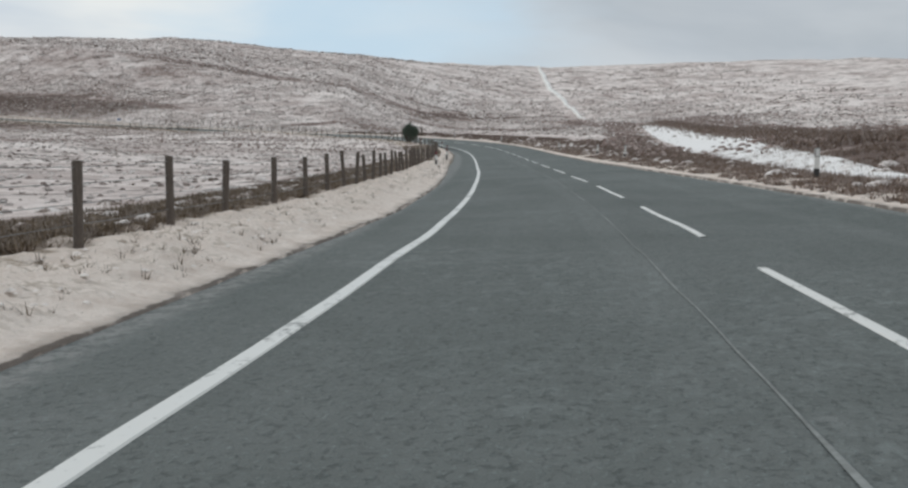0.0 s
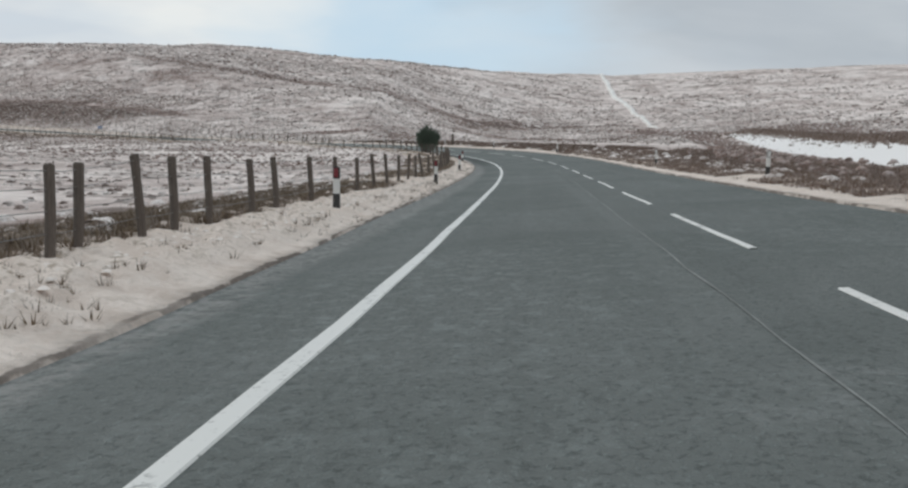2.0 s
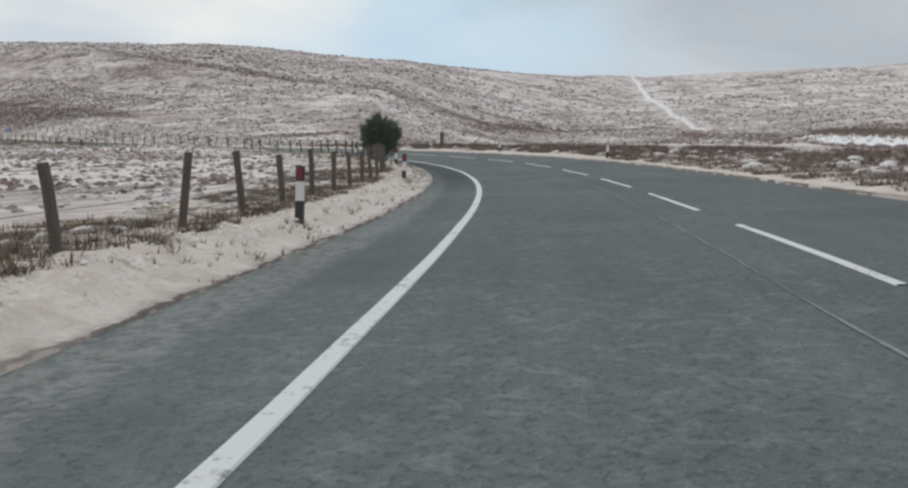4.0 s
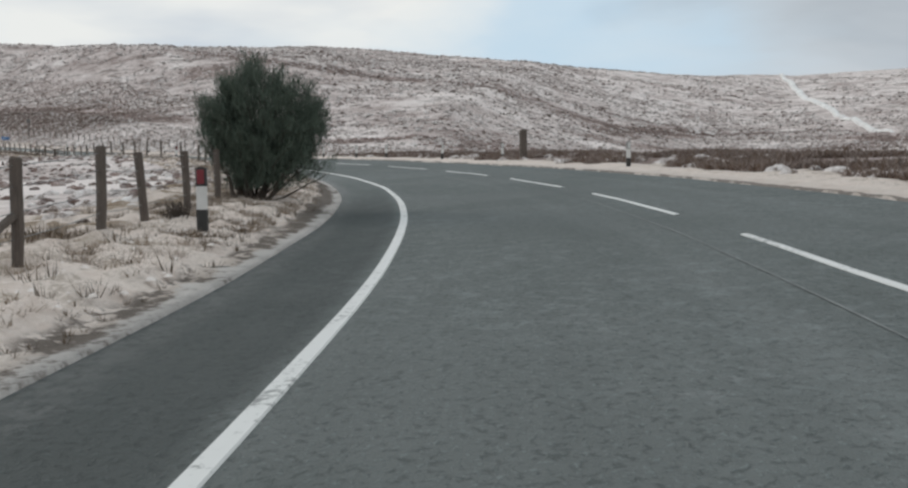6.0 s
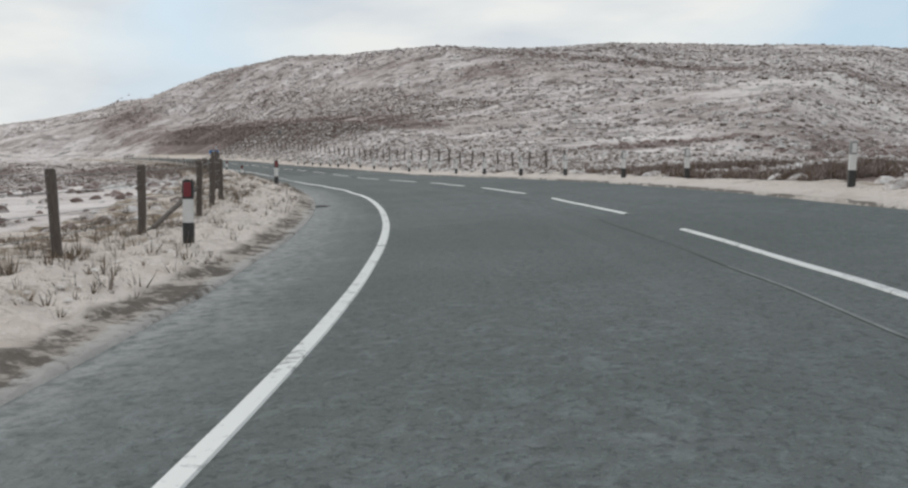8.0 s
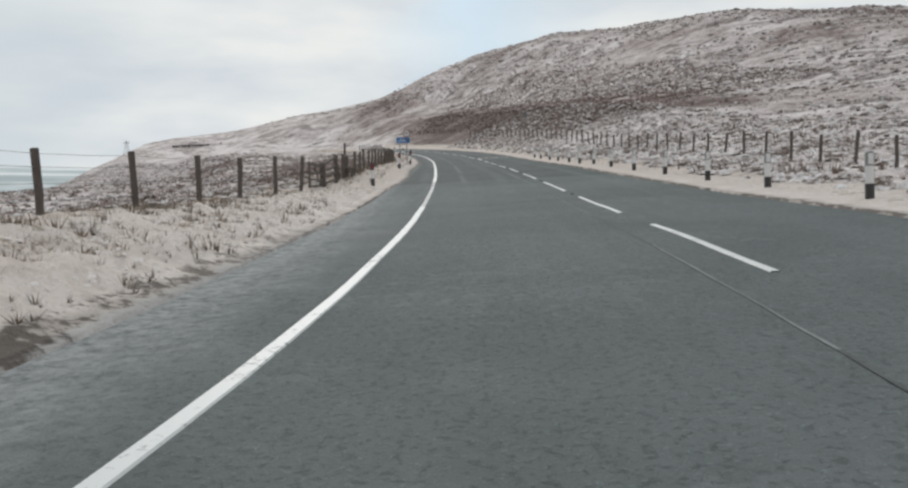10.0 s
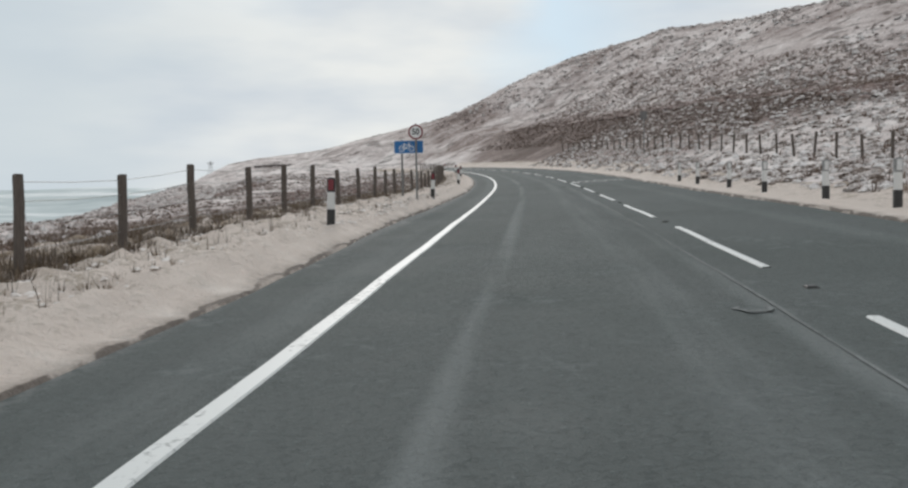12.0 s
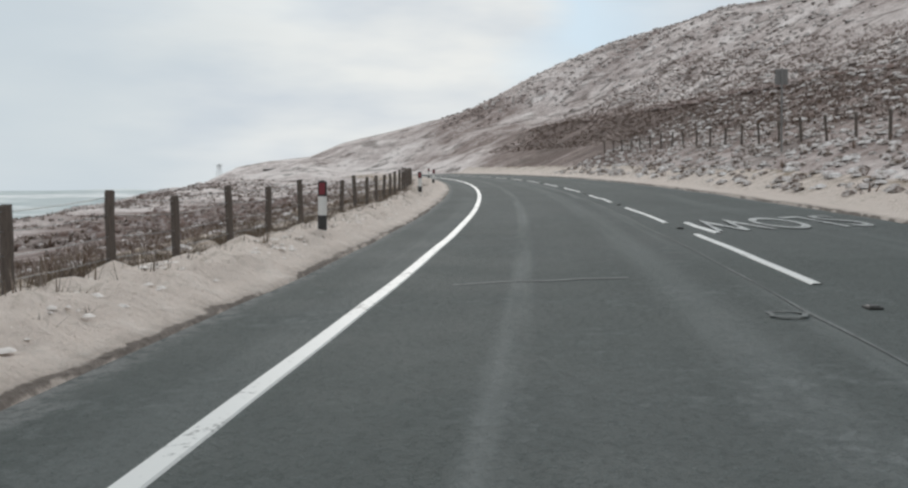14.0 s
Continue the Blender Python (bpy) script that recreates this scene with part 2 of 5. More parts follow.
def land(x, y):
    """Height of the open land."""
    shape = np.shape(x)
    x, y = np.ravel(np.asarray(x, float)), np.ravel(np.asarray(y, float))
    s, l = station(x, y)
    out_l, out_r = LEFT - l, l - RIGHT
    near = deck(s, l) + np.where(out_l > 0, verge_rise(s, np.minimum(out_l, 12)) - 0.03, np.where(out_r > 0, bank_rise(s, out_r) - 0.03, -0.25))
    past = np.clip((x - RX[-1]) * -math.sin(RH[-1]) + (y - RY[-1]) * math.cos(RH[-1]), 0, None)
    out = np.hypot(np.maximum(np.maximum(out_l, out_r), 0), past * 0.8) + np.minimum(np.maximum(out_l, out_r), 0)
    near = near - np.where(out > 0, 0.45 * (1 - smooth((out - 1.0) / 1.3)), 0.2)
    w = smooth((out - 5) / 55)
    far = hill(x, y)
    rough = smooth((out - 6) / 30)
    z = near * (1 - w) + far * w
    z += rough * (0.35 * waves(x, y, 26, 3) + 0.12 * waves(x, y, 7, 4) + smooth((out - 60) / 150) * 1.0 * waves(x, y, 90, 5))
    # the white field on the right lies tilted towards the road, above a shallow gully
    o = x - np.interp(y, FIELD_Y, FIELD_X)
    tilt = np.interp(y, (25, 40, 60, 92, 125, 156, 195, 302), (-0.3, 0.15, 0.32, 0.75, 1.2, 1.75, 3.2, 8.0)) + 0.17 * o
    z += (tilt - z) * np.exp(-(o / 9) ** 2) * smooth((out_r - 1.5) / 5) * smooth((y - 8) / 20) * (1 - smooth((y - 290) / 40))
    # the ground falls away to the valley
    z -= smooth((s - 255) / 40) * (2.6 * smooth((-l - 20) / 16) + 0.06 * np.clip(-l - 36, 0, 60)) * smooth((out - 6) / 10)
    return z.reshape(shape)


# ---- materials ----
def material(name):
    m = bpy.data.materials.new(name)
    m.use_nodes = True
    nt = m.node_tree
    return m, nt, nt.nodes["Principled BSDF"]


def noise_node(nt, scale, detail=4.0, rough=0.55, vector=None, distortion=0.0):
    n = nt.nodes.new("ShaderNodeTexNoise")
    n.inputs["Scale"].default_value = scale
    n.inputs["Detail"].default_value = detail
    n.inputs["Roughness"].default_value = rough
    n.inputs["Distortion"].default_value = distortion
    if vector is not None:
        nt.links.new(vector, n.inputs["Vector"])
    return n.outputs["Fac"]


def ramp_node(nt, fac, stops):
    n = nt.nodes.new("ShaderNodeValToRGB")
    el = n.color_ramp.elements
    while len(el) < len(stops):
        el.new(0.5)
    for e, (pos, col) in zip(el, stops):
        e.position = pos
        e.color = (*col, 1) if len(col) == 3 else col
    nt.links.new(fac, n.inputs["Fac"])
    return n.outputs["Color"]


def step_node(nt, fac, a, b):
    n = nt.nodes.new("ShaderNodeMapRange")
    n.interpolation_type = "SMOOTHSTEP"
    n.inputs["From Min"].default_value, n.inputs["From Max"].default_value = a, b
    nt.links.new(fac, n.inputs["Value"])
    return n.outputs["Result"]


def mix_node(nt, fac, a, b):
    n = nt.nodes.new("ShaderNodeMix")
    n.data_type = "RGBA"
    for v, k in ((fac, 0), (a, 6), (b, 7)):
        if isinstance(v, (int, float)):
            n.inputs[k].default_value = v
        elif isinstance(v, tuple):
            n.inputs[k].default_value = (*v, 1)
        else:
            nt.links.new(v, n.inputs[k])
    return n.outputs[2]


def math_node(nt, op, a, b=0.0):
    n = nt.nodes.new("ShaderNodeMath")
    n.operation = op
    for v, k in ((a, 0), (b, 1)):
        if isinstance(v, (int, float)):
            n.inputs[k].default_value = v
        else:
            nt.links.new(v, n.inputs[k])
    return n.outputs[0]


def bump_node(nt, bsdf, height, strength, distance):
    n = nt.nodes.new("ShaderNodeBump")
    n.inputs["Strength"].default_value, n.inputs["Distance"].default_value = strength, distance
    nt.links.new(height, n.inputs["Height"])
    nt.links.new(n.outputs["Normal"], bsdf.inputs["Normal"])


def coords(nt, kind="Object", scale=(1, 1, 1)):
    c = nt.nodes.new("ShaderNodeTexCoord")
    m = nt.nodes.new("ShaderNodeMapping")
    m.inputs["Scale"].default_value = scale
    nt.links.new(c.outputs[kind], m.inputs["Vector"])
    return m.outputs["Vector"]


def plain(name, color, rough=0.7, vary=0.25, scale=6.0, bump=0.0, metal=0.0, grain=(1, 1, 1)):
    """A surface with two scales of variation about one colour."""
    m, nt, b = material(name)
    v = coords(nt, "Object", grain)
    n1, n2 = noise_node(nt, scale, 5, 0.6, v), noise_node(nt, scale * 7, 3, 0.6, v)
    k = math_node(nt, "ADD", math_node(nt, "MULTIPLY", n1, 0.65), math_node(nt, "MULTIPLY", n2, 0.35))
    lo = tuple(x * (1 - vary) for x in color)
    hi = tuple(min(x * (1 + vary), 0.95) for x in color)
    nt.links.new(ramp_node(nt, k, ((0.3, lo), (0.7, hi))), b.inputs["Base Color"])
    b.inputs["Roughness"].default_value, b.inputs["Metallic"].default_value = rough, metal
    if bump:
        bump_node(nt, b, k, 0.5, bump)
    return m


SNOW = (0.80, 0.75, 0.735)
STRAW = (0.33, 0.25, 0.17)


def moor_material():
    """Thin snow over heather, sedge and stones."""
    m, nt, b = material("snowy_moor")
    v = coords(nt)
    mid = noise_node(nt, 0.045, 4, 0.6, v, 0.5)
    small = noise_node(nt, 0.17, 6, 0.68, v, 0.4)
    fine = noise_node(nt, 1.2, 5, 0.68, v)
    tiny = noise_node(nt, 4.0, 4, 0.65, v)
    att = nt.nodes.new("ShaderNodeAttribute")
    att.attribute_name = "heather"
    k = math_node(nt, "ADD", math_node(nt, "MULTIPLY", math_node(nt, "SUBTRACT", mid, 0.12), 0.40), math_node(nt, "MULTIPLY", small, 0.44))
    k = math_node(nt, "ADD", k, math_node(nt, "ADD", math_node(nt, "MULTIPLY", fine, 0.24), math_node(nt, "MULTIPLY", tiny, 0.12)))
    terrace = noise_node(nt, 1.0, 5, 0.65, coords(nt, "Object", (0.03, 0.03, 0.42)), 0.25)
    k = math_node(nt, "ADD", k, math_node(nt, "MULTIPLY", math_node(nt, "SUBTRACT", 0.5, terrace), 0.08))
    k = math_node(nt, "SUBTRACT", k, math_node(nt, "MULTIPLY", att.outputs["Fac"], 0.27))
    col = ramp_node(nt, k, ((0.33, (0.155, 0.113, 0.098)), (0.42, (0.285, 0.222, 0.20)), (0.475, (0.47, 0.395, 0.37)), (0.53, (0.63, 0.55, 0.52)), (0.60, (0.82, 0.745, 0.71))))
    # single dark clumps and thin dark ledges along the slope
    spot = step_node(nt, noise_node(nt, 0.22, 6, 0.62, v, 0.5), 0.555, 0.61)
    spot = math_node(nt, "MULTIPLY", spot, step_node(nt, fine, 0.36, 0.55))
    ledge = step_node(nt, noise_node(nt, 1.0, 5, 0.6, coords(nt, "Object", (0.09, 0.09, 0.7)), 0.4), 0.565, 0.62)
    ledge = math_node(nt, "MULTIPLY", ledge, step_node(nt, small, 0.42, 0.58))
    dark = math_node(nt, "MULTIPLY", math_node(nt, "MAXIMUM", spot, math_node(nt, "MULTIPLY", ledge, 0.8)), 0.78)
    col = mix_node(nt, dark, col, mix_node(nt, tiny, (0.05, 0.04, 0.034), (0.15, 0.11, 0.09)))
    nt.links.new(col, b.inputs["Base Color"])
    b.inputs["Roughness"].default_value = 0.9
    b.inputs["Specular IOR Level"].default_value = 0.15
    bump_node(nt, b, math_node(nt, "ADD", math_node(nt, "ADD", small, fine), math_node(nt, "MULTIPLY", tiny, 0.4)), 0.9, 0.4)
    return m


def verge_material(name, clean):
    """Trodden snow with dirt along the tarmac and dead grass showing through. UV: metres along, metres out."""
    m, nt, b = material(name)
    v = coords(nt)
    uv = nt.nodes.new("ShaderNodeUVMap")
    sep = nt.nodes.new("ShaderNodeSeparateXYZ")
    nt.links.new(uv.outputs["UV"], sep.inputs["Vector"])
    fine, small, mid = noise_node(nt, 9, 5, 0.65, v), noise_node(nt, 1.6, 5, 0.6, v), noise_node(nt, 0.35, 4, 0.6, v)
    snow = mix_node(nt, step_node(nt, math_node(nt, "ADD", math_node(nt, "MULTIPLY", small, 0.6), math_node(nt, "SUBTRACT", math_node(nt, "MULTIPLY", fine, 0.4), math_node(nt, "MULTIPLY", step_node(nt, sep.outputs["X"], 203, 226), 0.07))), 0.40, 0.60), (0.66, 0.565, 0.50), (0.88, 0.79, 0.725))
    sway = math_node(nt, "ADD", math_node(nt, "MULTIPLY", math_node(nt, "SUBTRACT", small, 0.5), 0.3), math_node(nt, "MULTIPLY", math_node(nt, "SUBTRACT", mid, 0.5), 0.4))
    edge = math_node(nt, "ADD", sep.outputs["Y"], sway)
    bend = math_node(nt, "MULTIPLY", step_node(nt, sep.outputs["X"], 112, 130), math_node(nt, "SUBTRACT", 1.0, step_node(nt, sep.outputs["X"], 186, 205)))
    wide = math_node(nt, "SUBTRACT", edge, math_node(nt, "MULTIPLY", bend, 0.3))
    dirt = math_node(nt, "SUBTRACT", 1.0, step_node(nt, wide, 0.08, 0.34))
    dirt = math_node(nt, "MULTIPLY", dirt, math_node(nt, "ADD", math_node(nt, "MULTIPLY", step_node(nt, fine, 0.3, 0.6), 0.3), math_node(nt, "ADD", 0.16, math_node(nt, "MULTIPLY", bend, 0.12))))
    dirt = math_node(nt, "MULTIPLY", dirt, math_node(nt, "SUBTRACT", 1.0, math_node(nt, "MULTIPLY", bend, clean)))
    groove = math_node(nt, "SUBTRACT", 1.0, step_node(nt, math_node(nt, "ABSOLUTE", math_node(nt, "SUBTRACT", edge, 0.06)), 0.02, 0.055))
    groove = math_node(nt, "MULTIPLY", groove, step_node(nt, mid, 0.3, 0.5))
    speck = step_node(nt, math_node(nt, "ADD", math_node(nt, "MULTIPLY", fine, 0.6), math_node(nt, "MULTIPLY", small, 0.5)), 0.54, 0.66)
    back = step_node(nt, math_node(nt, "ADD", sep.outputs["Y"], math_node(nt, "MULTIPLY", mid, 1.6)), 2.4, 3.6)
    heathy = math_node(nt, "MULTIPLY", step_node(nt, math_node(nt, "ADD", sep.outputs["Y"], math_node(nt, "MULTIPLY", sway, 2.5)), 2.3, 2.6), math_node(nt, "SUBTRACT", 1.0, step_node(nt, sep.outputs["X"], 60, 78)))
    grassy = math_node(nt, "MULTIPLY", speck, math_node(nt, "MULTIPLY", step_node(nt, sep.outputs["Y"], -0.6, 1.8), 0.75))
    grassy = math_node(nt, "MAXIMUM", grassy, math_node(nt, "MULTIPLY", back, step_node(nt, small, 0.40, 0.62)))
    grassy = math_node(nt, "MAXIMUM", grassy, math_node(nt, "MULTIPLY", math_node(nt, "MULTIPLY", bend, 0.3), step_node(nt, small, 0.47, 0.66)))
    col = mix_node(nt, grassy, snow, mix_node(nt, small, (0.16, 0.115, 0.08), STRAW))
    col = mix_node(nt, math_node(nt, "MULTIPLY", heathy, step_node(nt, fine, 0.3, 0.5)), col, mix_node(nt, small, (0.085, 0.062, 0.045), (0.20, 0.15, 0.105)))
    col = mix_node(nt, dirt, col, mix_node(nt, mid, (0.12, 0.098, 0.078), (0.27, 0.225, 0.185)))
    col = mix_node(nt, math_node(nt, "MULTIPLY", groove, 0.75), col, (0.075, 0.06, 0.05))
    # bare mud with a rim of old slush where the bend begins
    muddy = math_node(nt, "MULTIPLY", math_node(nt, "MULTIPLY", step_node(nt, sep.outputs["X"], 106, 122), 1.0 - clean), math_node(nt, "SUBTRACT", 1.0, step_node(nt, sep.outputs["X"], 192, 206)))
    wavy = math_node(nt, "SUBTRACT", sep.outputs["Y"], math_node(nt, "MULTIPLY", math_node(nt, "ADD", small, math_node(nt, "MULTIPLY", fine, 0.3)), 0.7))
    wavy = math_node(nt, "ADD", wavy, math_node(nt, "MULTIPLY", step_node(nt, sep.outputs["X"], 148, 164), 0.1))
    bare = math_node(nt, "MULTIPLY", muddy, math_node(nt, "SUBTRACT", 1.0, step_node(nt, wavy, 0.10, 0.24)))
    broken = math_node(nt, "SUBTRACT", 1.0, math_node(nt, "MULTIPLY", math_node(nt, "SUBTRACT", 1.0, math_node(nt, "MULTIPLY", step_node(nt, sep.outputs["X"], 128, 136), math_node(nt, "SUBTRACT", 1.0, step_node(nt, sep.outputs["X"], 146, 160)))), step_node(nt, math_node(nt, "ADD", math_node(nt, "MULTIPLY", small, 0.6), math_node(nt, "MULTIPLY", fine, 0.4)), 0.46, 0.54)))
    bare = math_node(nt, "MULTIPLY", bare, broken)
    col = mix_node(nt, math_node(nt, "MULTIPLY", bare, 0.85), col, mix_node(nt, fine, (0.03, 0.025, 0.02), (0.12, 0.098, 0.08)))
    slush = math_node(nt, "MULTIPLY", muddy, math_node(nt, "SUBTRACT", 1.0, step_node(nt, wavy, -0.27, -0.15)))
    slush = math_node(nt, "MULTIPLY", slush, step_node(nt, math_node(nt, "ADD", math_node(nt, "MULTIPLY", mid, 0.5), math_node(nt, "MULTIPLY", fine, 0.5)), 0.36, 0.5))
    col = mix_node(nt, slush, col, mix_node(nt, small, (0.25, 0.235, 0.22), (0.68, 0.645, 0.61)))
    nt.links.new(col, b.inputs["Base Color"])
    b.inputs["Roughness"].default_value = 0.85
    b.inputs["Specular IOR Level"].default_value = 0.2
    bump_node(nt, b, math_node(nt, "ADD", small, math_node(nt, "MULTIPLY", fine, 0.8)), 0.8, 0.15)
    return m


def painted_haze_material():
    """Far fields with level streaks of snow; the mist is painted in as pale colour."""
    m, nt, b = material("painted_haze_distance")
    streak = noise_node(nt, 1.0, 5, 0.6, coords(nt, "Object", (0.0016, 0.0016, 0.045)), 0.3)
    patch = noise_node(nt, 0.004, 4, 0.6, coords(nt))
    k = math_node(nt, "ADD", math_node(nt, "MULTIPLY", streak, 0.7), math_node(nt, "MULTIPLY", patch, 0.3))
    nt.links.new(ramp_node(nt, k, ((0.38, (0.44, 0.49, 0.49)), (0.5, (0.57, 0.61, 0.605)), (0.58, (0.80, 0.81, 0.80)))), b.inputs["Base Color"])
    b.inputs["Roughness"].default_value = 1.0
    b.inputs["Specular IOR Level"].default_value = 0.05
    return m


def asphalt_material():
    """Worn winter tarmac. UV: metres along, metres across."""
    m, nt, b = material("asphalt")
    v = coords(nt)
    uv = nt.nodes.new("ShaderNodeUVMap")
    long = nt.nodes.new("ShaderNodeMapping")
    long.inputs["Scale"].default_value = (0.05, 1.2, 1)
    nt.links.new(uv.outputs["UV"], long.inputs["Vector"])
    sep = nt.nodes.new("ShaderNodeSeparateXYZ")
    nt.links.new(uv.outputs["UV"], sep.inputs["Vector"])
    streak = noise_node(nt, 1.6, 4, 0.6, long.outputs["Vector"])
    grit = noise_node(nt, 55, 3, 0.7, v)
    blot = noise_node(nt, 0.8, 5, 0.65, v)
    fine = noise_node(nt, 7, 5, 0.7, v)
    new_top = step_node(nt, sep.outputs["X"], 219.9, 220.5)
    base = mix_node(nt, streak, mix_node(nt, new_top, (0.100, 0.112, 0.1085), (0.061, 0.071, 0.068)), mix_node(nt, new_top, (0.153, 0.169, 0.1635), (0.0915, 0.104, 0.1)))
    base = mix_node(nt, math_node(nt, "MULTIPLY", grit, 0.5), base, (0.16, 0.165, 0.16))
    frost = math_node(nt, "MULTIPLY", step_node(nt, blot, 0.5, 0.72), step_node(nt, fine, 0.45, 0.65))
    base = mix_node(nt, math_node(nt, "MULTIPLY", frost, 0.35), base, (0.30, 0.31, 0.31))
    # coarse old surface up to the cross joint, smoother beyond it
    ripple = nt.nodes.new("ShaderNodeMapping")
    ripple.inputs["Scale"].default_value = (1.2, 1.25, 1)
    nt.links.new(uv.outputs["UV"], ripple.inputs["Vector"])
    coarse = step_node(nt, noise_node(nt, 3.4, 6, 0.75, ripple.outputs["Vector"], 0.6), 0.46, 0.68)
    patch = step_node(nt, noise_node(nt, 0.16, 3, 0.5, v), 0.38, 0.62)
    coarse = math_node(nt, "MULTIPLY", coarse, math_node(nt, "MULTIPLY", patch, math_node(nt, "SUBTRACT", 1.0, math_node(nt, "MULTIPLY", new_top, 0.8))))
    base = mix_node(nt, math_node(nt, "MULTIPLY", coarse, 0.5), base, (0.27, 0.30, 0.295))
    chips = step_node(nt, noise_node(nt, 19, 4, 0.7, ripple.outputs["Vector"]), 0.5, 0.64)
    rough_top = math_node(nt, "SUBTRACT", 1.0, math_node(nt, "MULTIPLY", new_top, 0.6))
    base = mix_node(nt, math_node(nt, "MULTIPLY", math_node(nt, "MULTIPLY", chips, 0.34), rough_top), base, (0.265, 0.305, 0.30))
    pits = step_node(nt, noise_node(nt, 12, 5, 0.7, ripple.outputs["Vector"], 0.5), 0.52, 0.66)
    base = mix_node(nt, math_node(nt, "MULTIPLY", math_node(nt, "MULTIPLY", pits, 0.45), rough_top), base, (0.044, 0.052, 0.051))
    broad = step_node(nt, noise_node(nt, 0.22, 4, 0.6, v, 0.6), 0.4, 0.62)
    base = mix_node(nt, math_node(nt, "MULTIPLY", broad, 0.22), base, (0.055, 0.068, 0.062))
    # pale wheel marks along the lane, strongest on the newer surface
    for mid, wide, strong, old in ((1.3, 0.18, 0.27, 0.12), (2.75, 0.4, 0.16, 0.5), (-0.3, 0.5, 0.10, 0.6), (6.0, 0.4, 0.12, 0.6), (3.42, 0.16, 0.26, 0.0)):
        d = math_node(nt, "ABSOLUTE", math_node(nt, "SUBTRACT", sep.outputs["Y"], mid))
        near = math_node(nt, "SUBTRACT", 1.0, step_node(nt, d, wide * 0.2, wide))
        share = math_node(nt, "ADD", math_node(nt, "MULTIPLY", new_top, 1 - old), old)
        amount = math_node(nt, "MULTIPLY", math_node(nt, "MULTIPLY", near, strong), share)
        base = mix_node(nt, math_node(nt, "MULTIPLY", amount, step_node(nt, streak, 0.3, 0.65)), base, (0.32, 0.335, 0.33))
    # salt and slush along the edges
    d = math_node(nt, "ABSOLUTE", math_node(nt, "SUBTRACT", sep.outputs["Y"], 3.12))
    rim = math_node(nt, "MULTIPLY", step_node(nt, math_node(nt, "ADD", d, math_node(nt, "MULTIPLY", blot, 0.5)), 4.4, 4.75), 0.38)
    base = mix_node(nt, math_node(nt, "MULTIPLY", rim, step_node(nt, fine, 0.35, 0.6)), base, (0.42, 0.41, 0.40))
    # a damp, darker hard strip where the bend begins
    damp = math_node(nt, "MULTIPLY", step_node(nt, sep.outputs["X"], 104, 120), math_node(nt, "SUBTRACT", 1.0, step_node(nt, sep.outputs["X"], 134, 150)))
    damp = math_node(nt, "MULTIPLY", damp, math_node(nt, "SUBTRACT", 1.0, step_node(nt, math_node(nt, "ADD", sep.outputs["Y"], math_node(nt, "MULTIPLY", blot, 0.3)), -0.25, 0.1)))
    base = mix_node(nt, math_node(nt, "MULTIPLY", damp, 0.6), base, (0.03, 0.036, 0.036))
    # broad frost on the hard strip round the bend
    round_bend = math_node(nt, "MULTIPLY", step_node(nt, sep.outputs["X"], 146, 164), math_node(nt, "SUBTRACT", 1.0, step_node(nt, sep.outputs["X"], 200, 222)))
    hard = math_node(nt, "SUBTRACT", 1.0, step_node(nt, math_node(nt, "ADD", sep.outputs["Y"], math_node(nt, "MULTIPLY", blot, 0.9)), -0.9, 0.35))
    hard = math_node(nt, "MULTIPLY", math_node(nt, "MULTIPLY", hard, round_bend), step_node(nt, fine, 0.25, 0.7))
    base = mix_node(nt, math_node(nt, "MULTIPLY", hard, math_node(nt, "ADD", 0.35, math_node(nt, "MULTIPLY", streak, 0.7))), base, (0.40, 0.405, 0.40))
    nt.links.new(base, b.inputs["Base Color"])
    nt.links.new(ramp_node(nt, blot, ((0.3, (0.8, 0.8, 0.8)), (0.7, (0.95, 0.95, 0.95)))), b.inputs["Roughness"])
    b.inputs["Specular IOR Level"].default_value = 0.22
    bump_node(nt, b, math_node(nt, "ADD", grit, math_node(nt, "SUBTRACT", chips, pits)), 0.6, 0.012)
    return m


def paint_material(name, color, low=0.53, high=0.63):
    """Thermoplastic road paint, worn through in places."""
    m, nt, b = material(name)
    v = coords(nt)
    wear = step_node(nt, math_node(nt, "ADD", math_node(nt, "MULTIPLY", noise_node(nt, 14, 5, 0.7, v), 0.6), math_node(nt, "MULTIPLY", noise_node(nt, 1.2, 3, 0.6, v), 0.4)), low, high)
    nt.links.new(mix_node(nt, math_node(nt, "MULTIPLY", wear, 0.8), color, (0.15, 0.155, 0.15)), b.inputs["Base Color"])
    b.inputs["Roughness"].default_value = 0.6
    return m


MOOR = moor_material()
VERGE = verge_material("snowy_verge", 0.0)
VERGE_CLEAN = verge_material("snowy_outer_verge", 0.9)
ASPHALT = asphalt_material()
WORN = paint_material("worn_road_paint", (0.46, 0.47, 0.46), 0.44, 0.56)
PAINT = paint_material("white_road_paint", (0.66, 0.66, 0.64))
WOOD = plain("weathered_wood", (0.105, 0.085, 0.072), 0.9, 0.45, 9, 0.01, grain=(6, 6, 0.8))
WIRE = plain("galvanised_wire", (0.22, 0.22, 0.22), 0.5, 0.2, 20, 0, 0.7)
WHITE = plain("white_plastic", (0.64, 0.63, 0.61), 0.45, 0.08, 8)
BLACK = plain("black_plastic", (0.03, 0.028, 0.027), 0.5, 0.3, 10)
